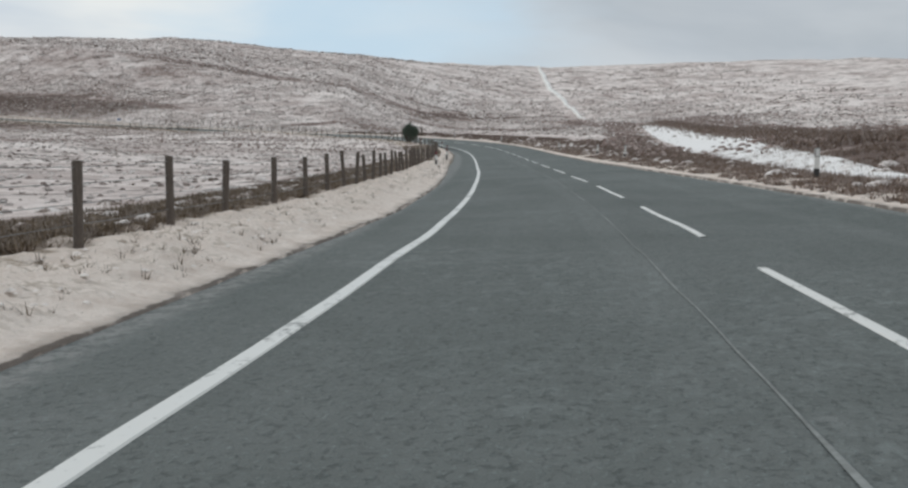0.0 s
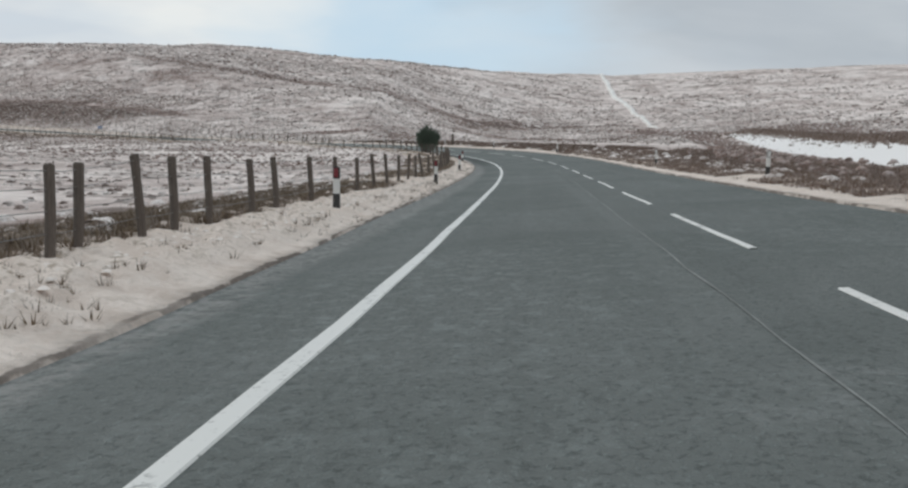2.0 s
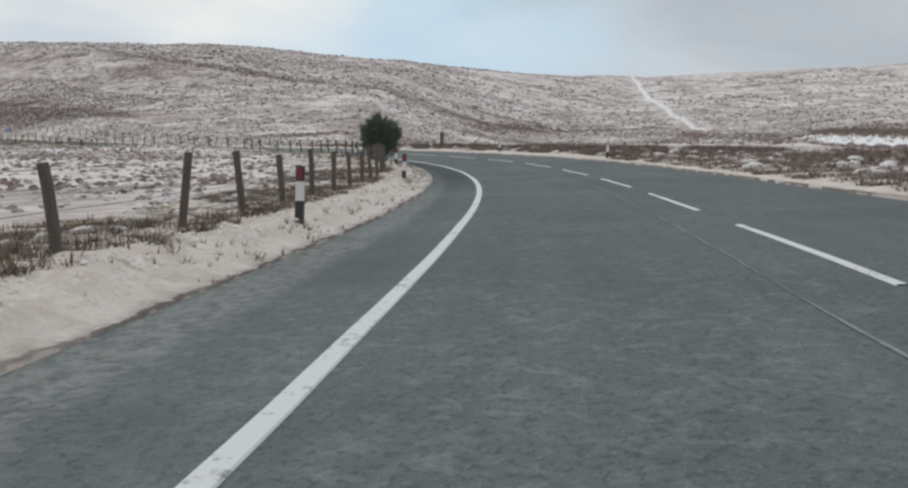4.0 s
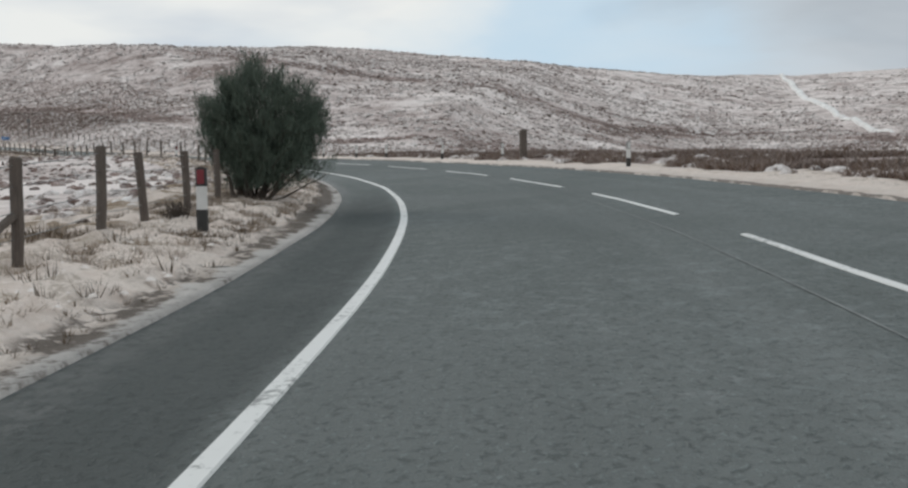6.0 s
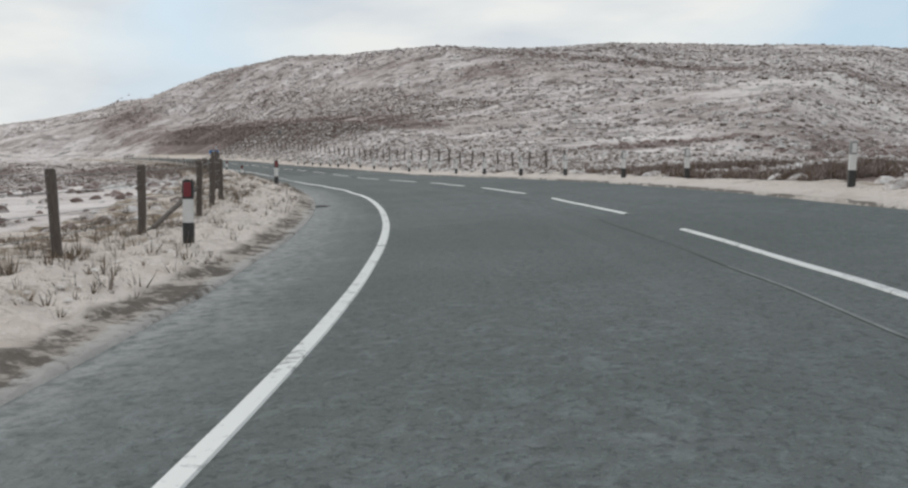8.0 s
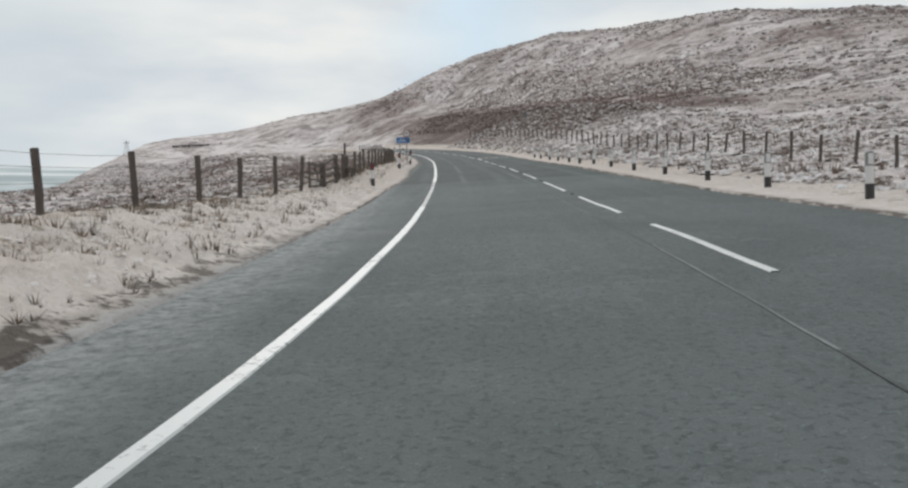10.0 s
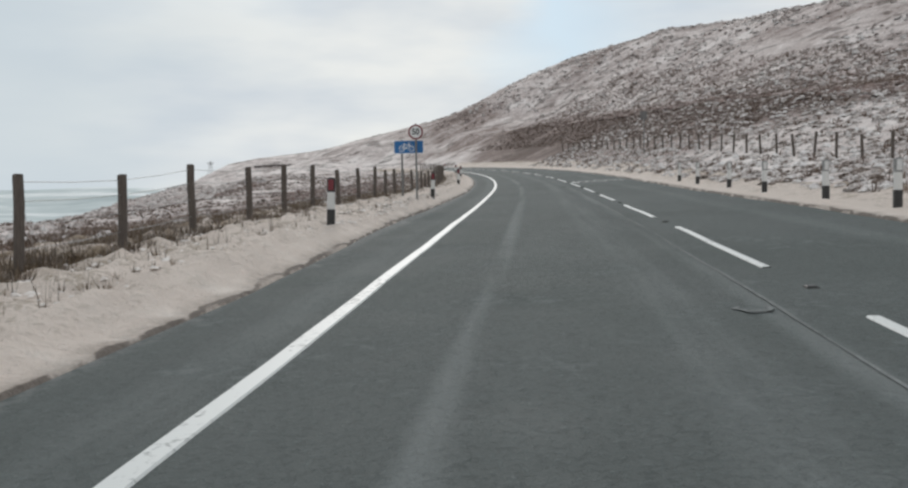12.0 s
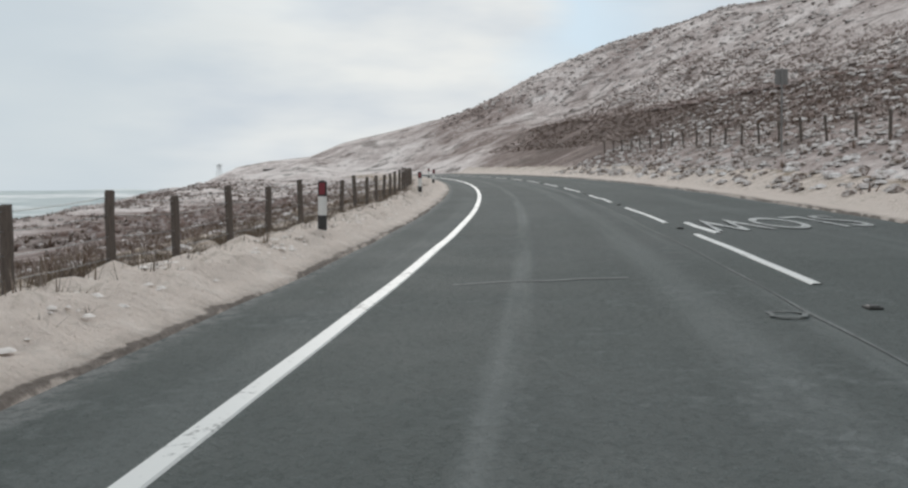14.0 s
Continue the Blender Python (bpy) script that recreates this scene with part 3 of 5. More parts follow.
RED = plain("red_reflector", (0.17, 0.017, 0.025), 0.3, 0.15, 30)
STEEL = plain("galvanised_steel", (0.21, 0.205, 0.2), 0.6, 0.22, 12, 0, 0.35)
BLUE = plain("blue_sign_face", (0.014, 0.135, 0.36), 0.4, 0.06, 3)
SIGN_WHITE = plain("white_sign_face", (0.75, 0.75, 0.74), 0.4, 0.05, 5)
SIGN_RED = plain("red_sign_rim", (0.19, 0.025, 0.028), 0.45, 0.15, 6)
FROSTED = plain("frosted_black_plastic", (0.26, 0.255, 0.25), 0.7, 0.35, 12)
PALE = plain("frosted_reflector", (0.62, 0.61, 0.60), 0.5, 0.25, 14)
GREY_BACK = plain("grey_sign_back", (0.17, 0.165, 0.16), 0.6, 0.12, 6)
IRON = plain("cast_iron", (0.03, 0.028, 0.026), 0.85, 0.3, 30, 0.004, 0.0)
# mud round the grate; also the painted darkness under its bars
MUD_AND_PIT = plain("wet_mud_and_pit_shade", (0.02, 0.018, 0.016), 0.8, 0.3, 20)
TRACK = plain("trodden_snow", (0.76, 0.725, 0.705), 0.9, 0.3, 0.12, 0.02)
SNOWY = plain("powder_snow", (0.80, 0.78, 0.77), 0.85, 0.06, 4, 0.02)
STONE = plain("dark_gritstone", (0.09, 0.08, 0.075), 0.9, 0.4, 1.5, 0.05)
PAINTED_HAZE = painted_haze_material()
BARK = plain("bark", (0.07, 0.055, 0.045), 0.95, 0.4, 12, 0.02)


# ---- building helpers ----
def mesh_of(name, verts, faces, mat, uvs=None, shade=False):
    me = bpy.data.meshes.new(name)
    me.from_pydata([tuple(v) for v in verts], [], [tuple(f) for f in faces])
    me.materials.append(mat)
    if uvs is not None:
        lay = me.uv_layers.new(name="UVMap")
        idx = np.empty(len(me.loops), dtype=np.int32)
        me.loops.foreach_get("vertex_index", idx)
        lay.data.foreach_set("uv", np.asarray(uvs, np.float32)[idx].ravel())
    if shade:
        me.polygons.foreach_set("use_smooth", np.ones(len(me.polygons), dtype=bool))
    me.update()
    return me


def grid_faces(nu, nv):
    i = np.arange(nu - 1)[:, None] * nv + np.arange(nv - 1)[None, :]
    i = i.ravel()
    return np.stack([i, i + nv, i + nv + 1, i + 1], 1)


def part(name, bm, mat, parent=None, label=""):
    """Links a bmesh as one mesh object under a thing or a part."""
    me = bpy.data.meshes.new(name)
    bm.to_mesh(me)
    bm.free()
    me.materials.append(mat)
    ob = new(name, me)
    if parent is not None:
        ob.parent = parent
    if label:
        ob["label"] = label
    return ob


def box(bm, size, centre, m=None, bevel=0.0):
    r = bmesh.ops.create_cube(bm, size=1.0, matrix=(m or Matrix()) @ Matrix.Translation(centre) @ Matrix.Diagonal((*size, 1)))
    if bevel:
        edges = list({e for v in r["verts"] for e in v.link_edges})
        bmesh.ops.bevel(bm, geom=edges, offset=bevel, segments=1, affect="EDGES")


def rod(bm, a, b, r1, r2=None, sides=8):
    a, b = Vector(a), Vector(b)
    d = b - a
    m = Matrix.Translation((a + b) / 2) @ d.to_track_quat("Z", "Y").to_matrix().to_4x4()
    bmesh.ops.create_cone(bm, cap_ends=True, segments=sides, radius1=r1, radius2=r1 if r2 is None else r2, depth=d.length, matrix=m)


def beam(bm, a, b, thick, tall):
    """A squared timber from a to b, its broad face upright."""
    a, b = Vector(a), Vector(b)
    way = (b - a).normalized()
    side = way.cross(Vector((0, 0, 1)))
    side = side.normalized() if side.length > 0.05 else Vector((1, 0, 0))
    up = side.cross(way)
    m = Matrix((side, way, up)).transposed().to_4x4()
    box(bm, (thick, (b - a).length, tall), (0, 0, 0), Matrix.Translation((a + b) / 2) @ m, min(thick, tall) * 0.2)


def thing(name, label, category, group="", place=None):
    ob = new(name)
    ob.empty_display_size = 0.3
    if place is not None:
        ob.matrix_basis = place
    return tagged(ob, label, category, group)


def spot(s, l, z=None, turn=0.0):
    """A pose on the land at station s, offset l, with y along the road."""
    x, y = at(s, l)
    if z is None:
        z = float(land(np.array([x]), np.array([y]))[0])
    return pose(float(x), float(y), z, 0, 0, math.degrees(float(np.interp(s, RS, RH))) + turn)


# ---- ground sheet ----
def heather(x, y):
    """Where heather and bracken grow thick: patches on the hill and along its foot."""
    k = np.zeros_like(x)
    for a, b, w, d, turn, strong in ((-72, 322, 48, 9, -0.1, 0.8), (-138, 281, 56, 11, -0.42, 0.85), (-14, 222, 13, 26, 0.3, 0.8), (-31, 221, 13, 3.5, 1.0, 1.1), (-93, 257, 30, 6, -0.2, 0.7),
                                     (3, 338, 40, 8, 1.14, 1.0), (-250, 334, 90, 12, -0.5, 0.5), (46, 300, 9, 40, 0.15, 0.9), (30, 60, 9, 50, -0.2, 0.8), (-120, 236, 24, 6, -0.5, 0.9), (-160, 240, 40, 9, -0.4, 0.5),
                                     (-340, 425, 110, 38, -0.5, 0.6), (18, 285, 34, 9, -0.1, 0.85), (14, 360, 32, 5, 0.1, 1.0), (-5, 318, 25, 4, 0.0, 0.7), (82, 302, 28, 7, -0.1, 1.0)):
        dx, dy = x - a, y - b
        u, v = dx * math.cos(turn) + dy * math.sin(turn), dy * math.cos(turn) - dx * math.sin(turn)
        k = np.maximum(k, strong * np.exp(-((u / w) ** 2 + (v / d) ** 2) * 1.4 + 0.25 * waves(x, y, 30, 61)))
    s, l = station(x, y)
    field = smooth((LEFT - l) / 4) * (1 - smooth((LEFT - l - 35) / 40)) * (1 - smooth((s - 195) / 30))
    edge = LEFT - l + 0.5 * waves(x, y, 9, 63)
    belt = smooth((edge - 2.3) / 0.6) * (1 - smooth((edge - 5.4) / 1.2)) * (1 - smooth((s - 62) / 14)) * smooth((waves(x, y, 14, 62) + 0.9) / 0.5)
    flat = 0.3 * smooth((LEFT - l - 28) / 25) * (1 - smooth((s - 150) / 60)) * np.clip(0.6 + 0.6 * waves(x, y, 18, 64), 0, 1)
    upland = 0.12 * smooth((y - 225) / 40) * smooth((-40 - x) / 40) * np.clip(0.7 + 0.4 * waves(x, y, 40, 65), 0, 1)
    o = x - np.interp(y, FIELD_Y, FIELD_X)
    rim = smooth((o - 6) / 2) * (1 - smooth((o - 22) / 10)) * smooth((y - 60) / 50) * (1 - smooth((y - 320) / 25))
    rim = np.maximum(rim, smooth((-o - 5) / 2) * (1 - smooth((-o - 11) / 4)) * smooth((y - 60) / 40) * (1 - smooth((y - 300) / 25)) * smooth((l - RIGHT - 4) / 4))
    flat = flat + 0.58 * smooth((l - RIGHT - 1.8) / 2) * (1 - smooth((l - RIGHT - 16) / 8)) * smooth((s - 5) / 15) * (1 - smooth((s - 122) / 10)) * np.clip(0.6 + 0.8 * waves(x, y, 8, 68), 0, 1)
    flat = flat + 1.1 * rim * np.clip(0.75 + 0.5 * waves(x, y, 16, 66), 0, 1)
    outer = smooth((l - RIGHT - 1.6) / 1.5) * (1 - smooth((l - RIGHT - 9) / 5)) * smooth((s - 122) / 10) * (1 - smooth((s - 180) / 12))
    flat = flat + 0.85 * outer * np.clip(0.6 + 0.7 * waves(x, y, 9, 67), 0, 1)
    spur = np.exp(-((x + 445) ** 2 + (y - 375) ** 2) / (2 * 60.0 ** 2))
    return np.clip(k, 0, 1.2) + 0.95 * belt + (0.05 - 0.17 * smooth((s - 112) / 15)) * field + flat + upland - 0.25 * spur


def build_ground():
    def axis(lo, hi, fine):
        mid = np.arange(lo, hi + fine / 2, fine)
        out, step, v = [], fine, 0.0
        while v < 2600:
            step *= 1.12
            v += step
            out.append(v)
        out = np.array(out)
        return np.concatenate([lo - out[::-1], mid, hi + out])
    gx, gy = axis(-190, 70, 1.6), axis(-30, 420, 1.6)
    x, y = np.meshgrid(gx, gy, indexing="ij")
    z = land(x, y)
    far = np.hypot(x + 20, y - 150)
    z = z - smooth((far - 900) / 1500) * (z + 45) 
    verts = np.stack([x.ravel(), y.ravel(), z.ravel()], 1)
    me = mesh_of("ground", verts, grid_faces(len(gx), len(gy)), MOOR, None, True)
    lay = me.attributes.new("heather", "FLOAT", "POINT")
    lay.data.foreach_set("value", heather(x.ravel(), y.ravel()).astype(np.float32))
    tagged(new("ground", me), "open moorland of heather under thin patchy snow", "ground", kind="structure")


build_ground()


# ---- road and verges ----
def spread(s):
    """How much further left than usual the tarmac reaches."""
    return np.interp(s, (-40, 10, 20, 33, 50, 62, 82, 100, 118, 140, 160, 200, 220, 228, 240, 265, 380), (0.1, 0.1, -0.15, -0.05, 0.25, 0.5, 0.6, 0.45, 0.22, 0.0, 0.1, 0.2, -0.05, -0.25, 0.12, -0.1, -0.1))


def spill(s):
    """How far snow lies over the right edge of the tarmac."""
    return np.interp(s, (-40, 25, 50, 60, 110, 200, 220, 250, 262, 275, 300, 380), (0, 0, 0.25, 0.4, 0.15, 0.3, 0.65, 0.55, 0.35, 0.1, 0.0, 0.0))


def strip(name, s, ls, height, mat, label, category, uv_from=None, shift=None):
    ss, ll = np.meshgrid(s, ls, indexing="ij")
    flat = ll.ravel()
    if shift is not None:
        ll = ll + shift(ss)
    x, y = at(ss.ravel(), ll.ravel())
    z = height(ss.ravel(), ll.ravel(), x, y)
    uv = np.stack([ss.ravel(), flat if uv_from is None else np.abs(flat - uv_from)], 1)
    me = mesh_of(name, np.stack([x, y, z], 1), grid_faces(len(s), len(ls))[:, ::-1], mat, uv, True)
    return tagged(new(name, me), label, category, kind="structure")


def build_road():
    s = np.arange(-38, 372, 1.0)
    road = strip("road", s, np.linspace(LEFT - 0.75, RIGHT, 14), lambda a, l, x, y: deck(a, l) + 0.012 * waves(x, y, 5, 9), ASPHALT, "worn grey asphalt road dusted with frost", "road")

    def left(a, l, x, y):
        d = LEFT - spread(a) - l
        z = deck(a, l) + verge_rise(a, d + spread(a) * smooth(d / 2.0)) + 0.045 * smooth(d / 0.6) * waves(x, y, 1.2, 11) + (0.065 + 0.03 * smooth((a - 205) / 20)) * smooth(d / 0.8) * waves(x, y, 0.6, 12)
        return np.where(d > 4.9, land(x, y) - 0.3, np.where(d < 0.01, deck(a, l) - 0.06, z))
    sv = np.arange(-38, 372, 0.26)
    strip("verge_left", sv, LEFT - np.concatenate([[0.0, 0.06], np.arange(0.2, 3.6, 0.17), [3.9, 4.3, 4.7, 5.1]]), left, VERGE, "snow-covered grass verge with a muddy road edge", "verge", LEFT, lambda a: -spread(a))

    def right(a, l, x, y):
        d = l - RIGHT + spill(a)
        z = deck(a, l) + bank_rise(a, np.maximum(d - spill(a) * smooth(d / 1.5), 0)) + 0.03 * smooth(d / 0.6) * waves(x, y, 1.2, 13) + 0.05 * smooth(d / 1.5) * waves(x, y, 2.3, 14)
        return np.where(d > 2.7, land(x, y) - 0.3, np.where(d < 0.01, deck(a, l) - 0.06, z))
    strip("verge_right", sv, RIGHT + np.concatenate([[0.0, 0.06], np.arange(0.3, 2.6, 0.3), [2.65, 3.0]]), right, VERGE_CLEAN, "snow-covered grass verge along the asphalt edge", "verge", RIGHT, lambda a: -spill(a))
    return road


ROAD = build_road()


def paint_strip(name, s0, s1, l0, l1, parent, mat=PAINT, step=1.0, lift=0.012, label="", wander=None):
    n = max(2, int(round((s1 - s0) / step)) + 1)
    s = np.linspace(s0, s1, n)
    ls = np.array([l0, l0 + 0.01, l1 - 0.01, l1])
    ss, ll = np.meshgrid(s, ls, indexing="ij")
    if wander is not None:
        ll = ll + wander(ss)
    x, y = at(ss.ravel(), ll.ravel())
    low = np.array([-0.012, 0, 0, -0.012])
    z = deck(ss.ravel(), ll.ravel()) + lift + 0.012 * waves(x, y, 5, 9) + np.tile(low, n)
    ob = new(name, mesh_of(name, np.stack([x, y, z], 1), grid_faces(n, 4)[:, ::-1], mat, None, False))
    ob.parent = parent
    if label:
        ob["label"] = label
    return ob


# dashes of the centre line: stations at which they begin
DASH_K = (-6, 0, 3, 7, 12, 16, 19, 24, 26, 28, 30, 42)
DASH_S = (-45.0, 12.3, 41.7, 79.5, 122.8, 157.7, 184.5, 228.2, 245.6, 262.0, 280.3, 388.0)


def build_markings():
    def sway(q):
        return np.interp(q, (-40, 4, 14, 22, 34, 45, 50, 58, 70, 85, 117, 140, 155, 168, 178, 185, 200, 216, 228, 242, 256, 268, 280, 290), (-0.06, -0.06, 0.09, 0.11, 0.04, 0.05, 0.06, 0.0, -0.04, -0.06, -0.1, -0.1, -0.1, 0.0, 0.0, -0.05, 0.05, 0.12, 0.09, -0.02, -0.09, -0.03, 0.04, 0.06))
    paint_strip("edge_line", -38, 25.9, -0.08, 0.08, ROAD, label="solid white painted edge line", wander=sway)
    paint_strip("edge_line", 26.15, 118, -0.08, 0.08, ROAD, label="solid white painted edge line", wander=sway)
    for a, b in ((118, 143.66), (143.73, 164.03), (164.1, 198)):
        paint_strip("edge_line", a, b, -0.066, 0.064, ROAD, label="solid white painted edge line", wander=sway)
    paint_strip("edge_line", 198, 207, -0.072, 0.07, ROAD, label="solid white painted edge line", wander=sway)
    paint_strip("edge_line", 207, 221.5, -0.062, 0.06, ROAD, WORN, label="worn thin painted edge line", wander=sway)
    paint_strip("edge_line", 221.5, 370, -0.075, 0.075, ROAD, label="solid white painted edge line", wander=sway)
    paint_strip("centre_dash", 268.2, 271.1, 4.31, 4.42, ROAD, label="short white painted dash")
    for k in range(-5, 40):
        a, b = np.interp((k, k + 1), DASH_K, DASH_S)
        paint_strip("centre_dash", a, a + (b - a) * 0.667, CENTRE - 0.048, CENTRE + 0.048, ROAD, label="white painted centre dash")
    # seams in the tarmac
    seam = np.interp
    for a in np.arange(-38, 366, 6.0):
        l = seam((a, a + 6), (-40, 60, 116, 142, 174, 225, 380), (3.02, 3.02, 3.25, 3.5, 3.3, 3.5, 3.5))
        n = 9
        st = np.linspace(a, a + 6, n)
        ll = np.linspace(l[0], l[1], n) + 0.012 * waves(st, st * 0.3, 1.7, 21)
        w = np.clip(0.010 + 0.008 * waves(st, st * 0.7, 2.9, 22), 0.002, 0.03)
        pts = []
        for q, c, h in zip(st, ll, w):
            for o in (c - h, c + h):
                x, y = at(q, o)
                pts.append((x, y, deck(q, o) + 0.006 + 0.012 * float(waves(np.array([x]), np.array([y]), 5, 9)[0])))
        ob = new("lane_seam", mesh_of("lane_seam", pts, grid_faces(n, 2)[:, ::-1], SEAM_FAINT if a > 214 else SEAM_PALE if a < 134 or (a // 6) % 2 else SEAM_DARK))
        ob.parent = ROAD
    for q, l0, l1, mat in ((220.4, -1.2, 3.3, SEAM_PALE), (219.6, 3.4, 7.5, SEAM_PALE), (117.2, 0.1, 2.1, SEAM_DARK), (262.9, 0.6, 2.4, SEAM_PALE)):
        n = 12
        ll = np.linspace(l0, l1, n)
        off = 0.05 * waves(ll, ll * 0.4, 1.2, 31)
        pts = []
        for o, c in zip(ll, off):
            for e in (-0.03, 0.03):
                x, y = at(q + c + e, o)
                pts.append((x, y, deck(q + c + e, o) + 0.006 + 0.012 * float(waves(np.array([x]), np.array([y]), 5, 9)[0])))
        ob = new("cross_seam", mesh_of("cross_seam", pts, grid_faces(n, 2), mat))
        ob.parent = ROAD


def text_mesh(word, size, heavy=0.0):
    """The outline letters of a word as a flat mesh, centred, in the xy plane."""
    cu = bpy.data.curves.new(word, "FONT")
    cu.body, cu.size, cu.align_x, cu.align_y = word, size, "CENTER", "CENTER"
    cu.offset = heavy
    ob = bpy.data.objects.new("letters", cu)
    scene.collection.objects.link(ob)
    bpy.context.view_layer.update()
    me = bpy.data.meshes.new_from_object(ob.evaluated_get(bpy.context.evaluated_depsgraph_get()))
    bpy.data.objects.remove(ob)
    return me


def build_slow():
    """The word on the far lane, to be read by oncoming drivers."""
    me = text_mesh("SLOW", 1.0)
    co = np.empty(len(me.vertices) * 3)
    me.vertices.foreach_get("co", co)
    co = co.reshape(-1, 3)
    lo, hi = co.min(0), co.max(0)
    u = (co[:, 0] - lo[0]) / (hi[0] - lo[0])
    v = (co[:, 1] - lo[1]) / (hi[1] - lo[1])
    s, l = 271.4 - 3.0 * v, 6.95 - 2.55 * u
    x, y = at(s, l)
    co[:, 0], co[:, 1], co[:, 2] = x, y, deck(s, l) + 0.016 + 0.012 * waves(x, y, 5, 9)
    me.vertices.foreach_set("co", co.ravel())
    me.materials.clear()
    me.materials.append(WORN)
    ob = new("painted_word", me)
    ob.parent = ROAD
    ob["label"] = "white painted word SLOW"


SEAM_PALE = plain("frosted_seam", (0.20, 0.21, 0.205), 0.85, 0.45, 3)
SEAM_FAINT = plain("faint_frost", (0.15, 0.158, 0.154), 0.9, 0.5, 5)
SEAM_DARK = plain("tar_seam", (0.078, 0.083, 0.081), 0.85, 0.4, 6)
build_markings()
build_slow()


def ring(bm, r0, r1, z, n=24, m=None):
    a = [bm.verts.new((m or Matrix()) @ Vector((r0 * math.cos(t), r0 * math.sin(t), z))) for t in np.linspace(0, 2 * math.pi, n, endpoint=False)]
    b = [bm.verts.new((m or Matrix()) @ Vector((r1 * math.cos(t), r1 * math.sin(t), z))) for t in np.linspace(0, 2 * math.pi, n, endpoint=False)]
    for i in range(n):
        bm.faces.new((a[i], b[i], b[(i + 1) % n], a[(i + 1) % n]))


def build_studs():
    """Reflecting road studs in the gaps of the centre line."""
    first = thing("road_stud", "black cat's-eye road stud set in worn asphalt", "road stud", "studs along the centre line")
    bm = bmesh.new()
    box(bm, (0.11, 0.17, 0.02), (0, 0, 0.0), None, 0.006)
    part("casting", bm, IRON, first)
    bm = bmesh.new()
    box(bm, (0.08, 0.09, 0.014), (0, 0, 0.012), None, 0.004)
    part("rubber_insert", bm, BLACK, first)
    done = False
    for k in range(21, 36):
        a, b = np.interp((k, k + 1), DASH_K, DASH_S)
        q = a + (b - a) * 0.83
        x, y = at(q, CENTRE)
        m = pose(float(x), float(y), float(deck(q, CENTRE)), 0, 0, math.degrees(float(np.interp(q, RS, RH))))
        if not done:
            first.matrix_basis, done = m, True
        else:
            copy_thing(first, m)
    rng = random.Random(5)
    for q in (216.9, 225.8, 234.7, 243.3, 252.0, 260.4):
        bm = bmesh.new()
        n = 18
        rad = [0.12 + 0.05 * rng.random() for _ in range(n)]
        vs = [bm.verts.new((rad[i] * math.cos(2 * math.pi * i / n), 1.5 * rad[i] * math.sin(2 * math.pi * i / n), 0)) for i in range(n)]
        vi = [bm.verts.new((v.co.x * 0.72, v.co.y * 0.72, 0)) for v in vs]
        for i in range(n):
            bm.faces.new((vs[i], vs[(i + 1) % n], vi[(i + 1) % n], vi[i]))
        x, y = at(q, 3.32)
        ob = part("frost_ring", bm, SEAM_FAINT, ROAD, "pale ring round an old stud hole")
        ob.matrix_basis = pose(float(x), float(y), float(deck(q, 3.32)) + 0.009, 0, -2.0, math.degrees(float(np.interp(q, RS, RH))))


build_studs()


# ---- marker posts ----
def marker(label, group, reflector, top):
    post = thing("marker_post", label, "marker post", group)
    w, t = 0.134, 0.08

    def slab(z0, z1, grow=0.0, crown=0.0):
        bm = bmesh.new()
        n = 7
        prof = [(-w / 2 - grow + (w + 2 * grow) * i / (n - 1), -t * 0.5 * math.cos((i / (n - 1) - 0.5) * 2.2) - grow) for i in range(n)]
        prof += [(w / 2 + grow, t / 2 + grow), (-w / 2 - grow, t / 2 + grow)]
        lo = [bm.verts.new((x, y, z0)) for x, y in prof]
        hi = [bm.verts.new((x, y, z1 + crown * (1 - (2 * x / w) ** 2) * 0.5)) for x, y in prof]
        k = len(prof)
        for i in range(k):
            bm.faces.new((lo[i], lo[(i + 1) % k], hi[(i + 1) % k], hi[i]))
        bm.faces.new(hi)
        bm.faces.new(lo[::-1])
        return bm
    part("base_band", slab(-0.16, 0.31, 0.004), BLACK, post, "black lower band")
    part("body", slab(0.31, 0.62), WHITE, post, "white middle band")
    cap = part("cap", slab(0.62, 0.86, 0.003, 0.04), top, post, "weathered top band")
    bm = bmesh.new()
    box(bm, (0.096, 0.012, 0.19), (0, -t * 0.5 - 0.006, 0.745), None, 0.005)
    part("reflector", bm, reflector, cap, "rectangular reflector")
    return post


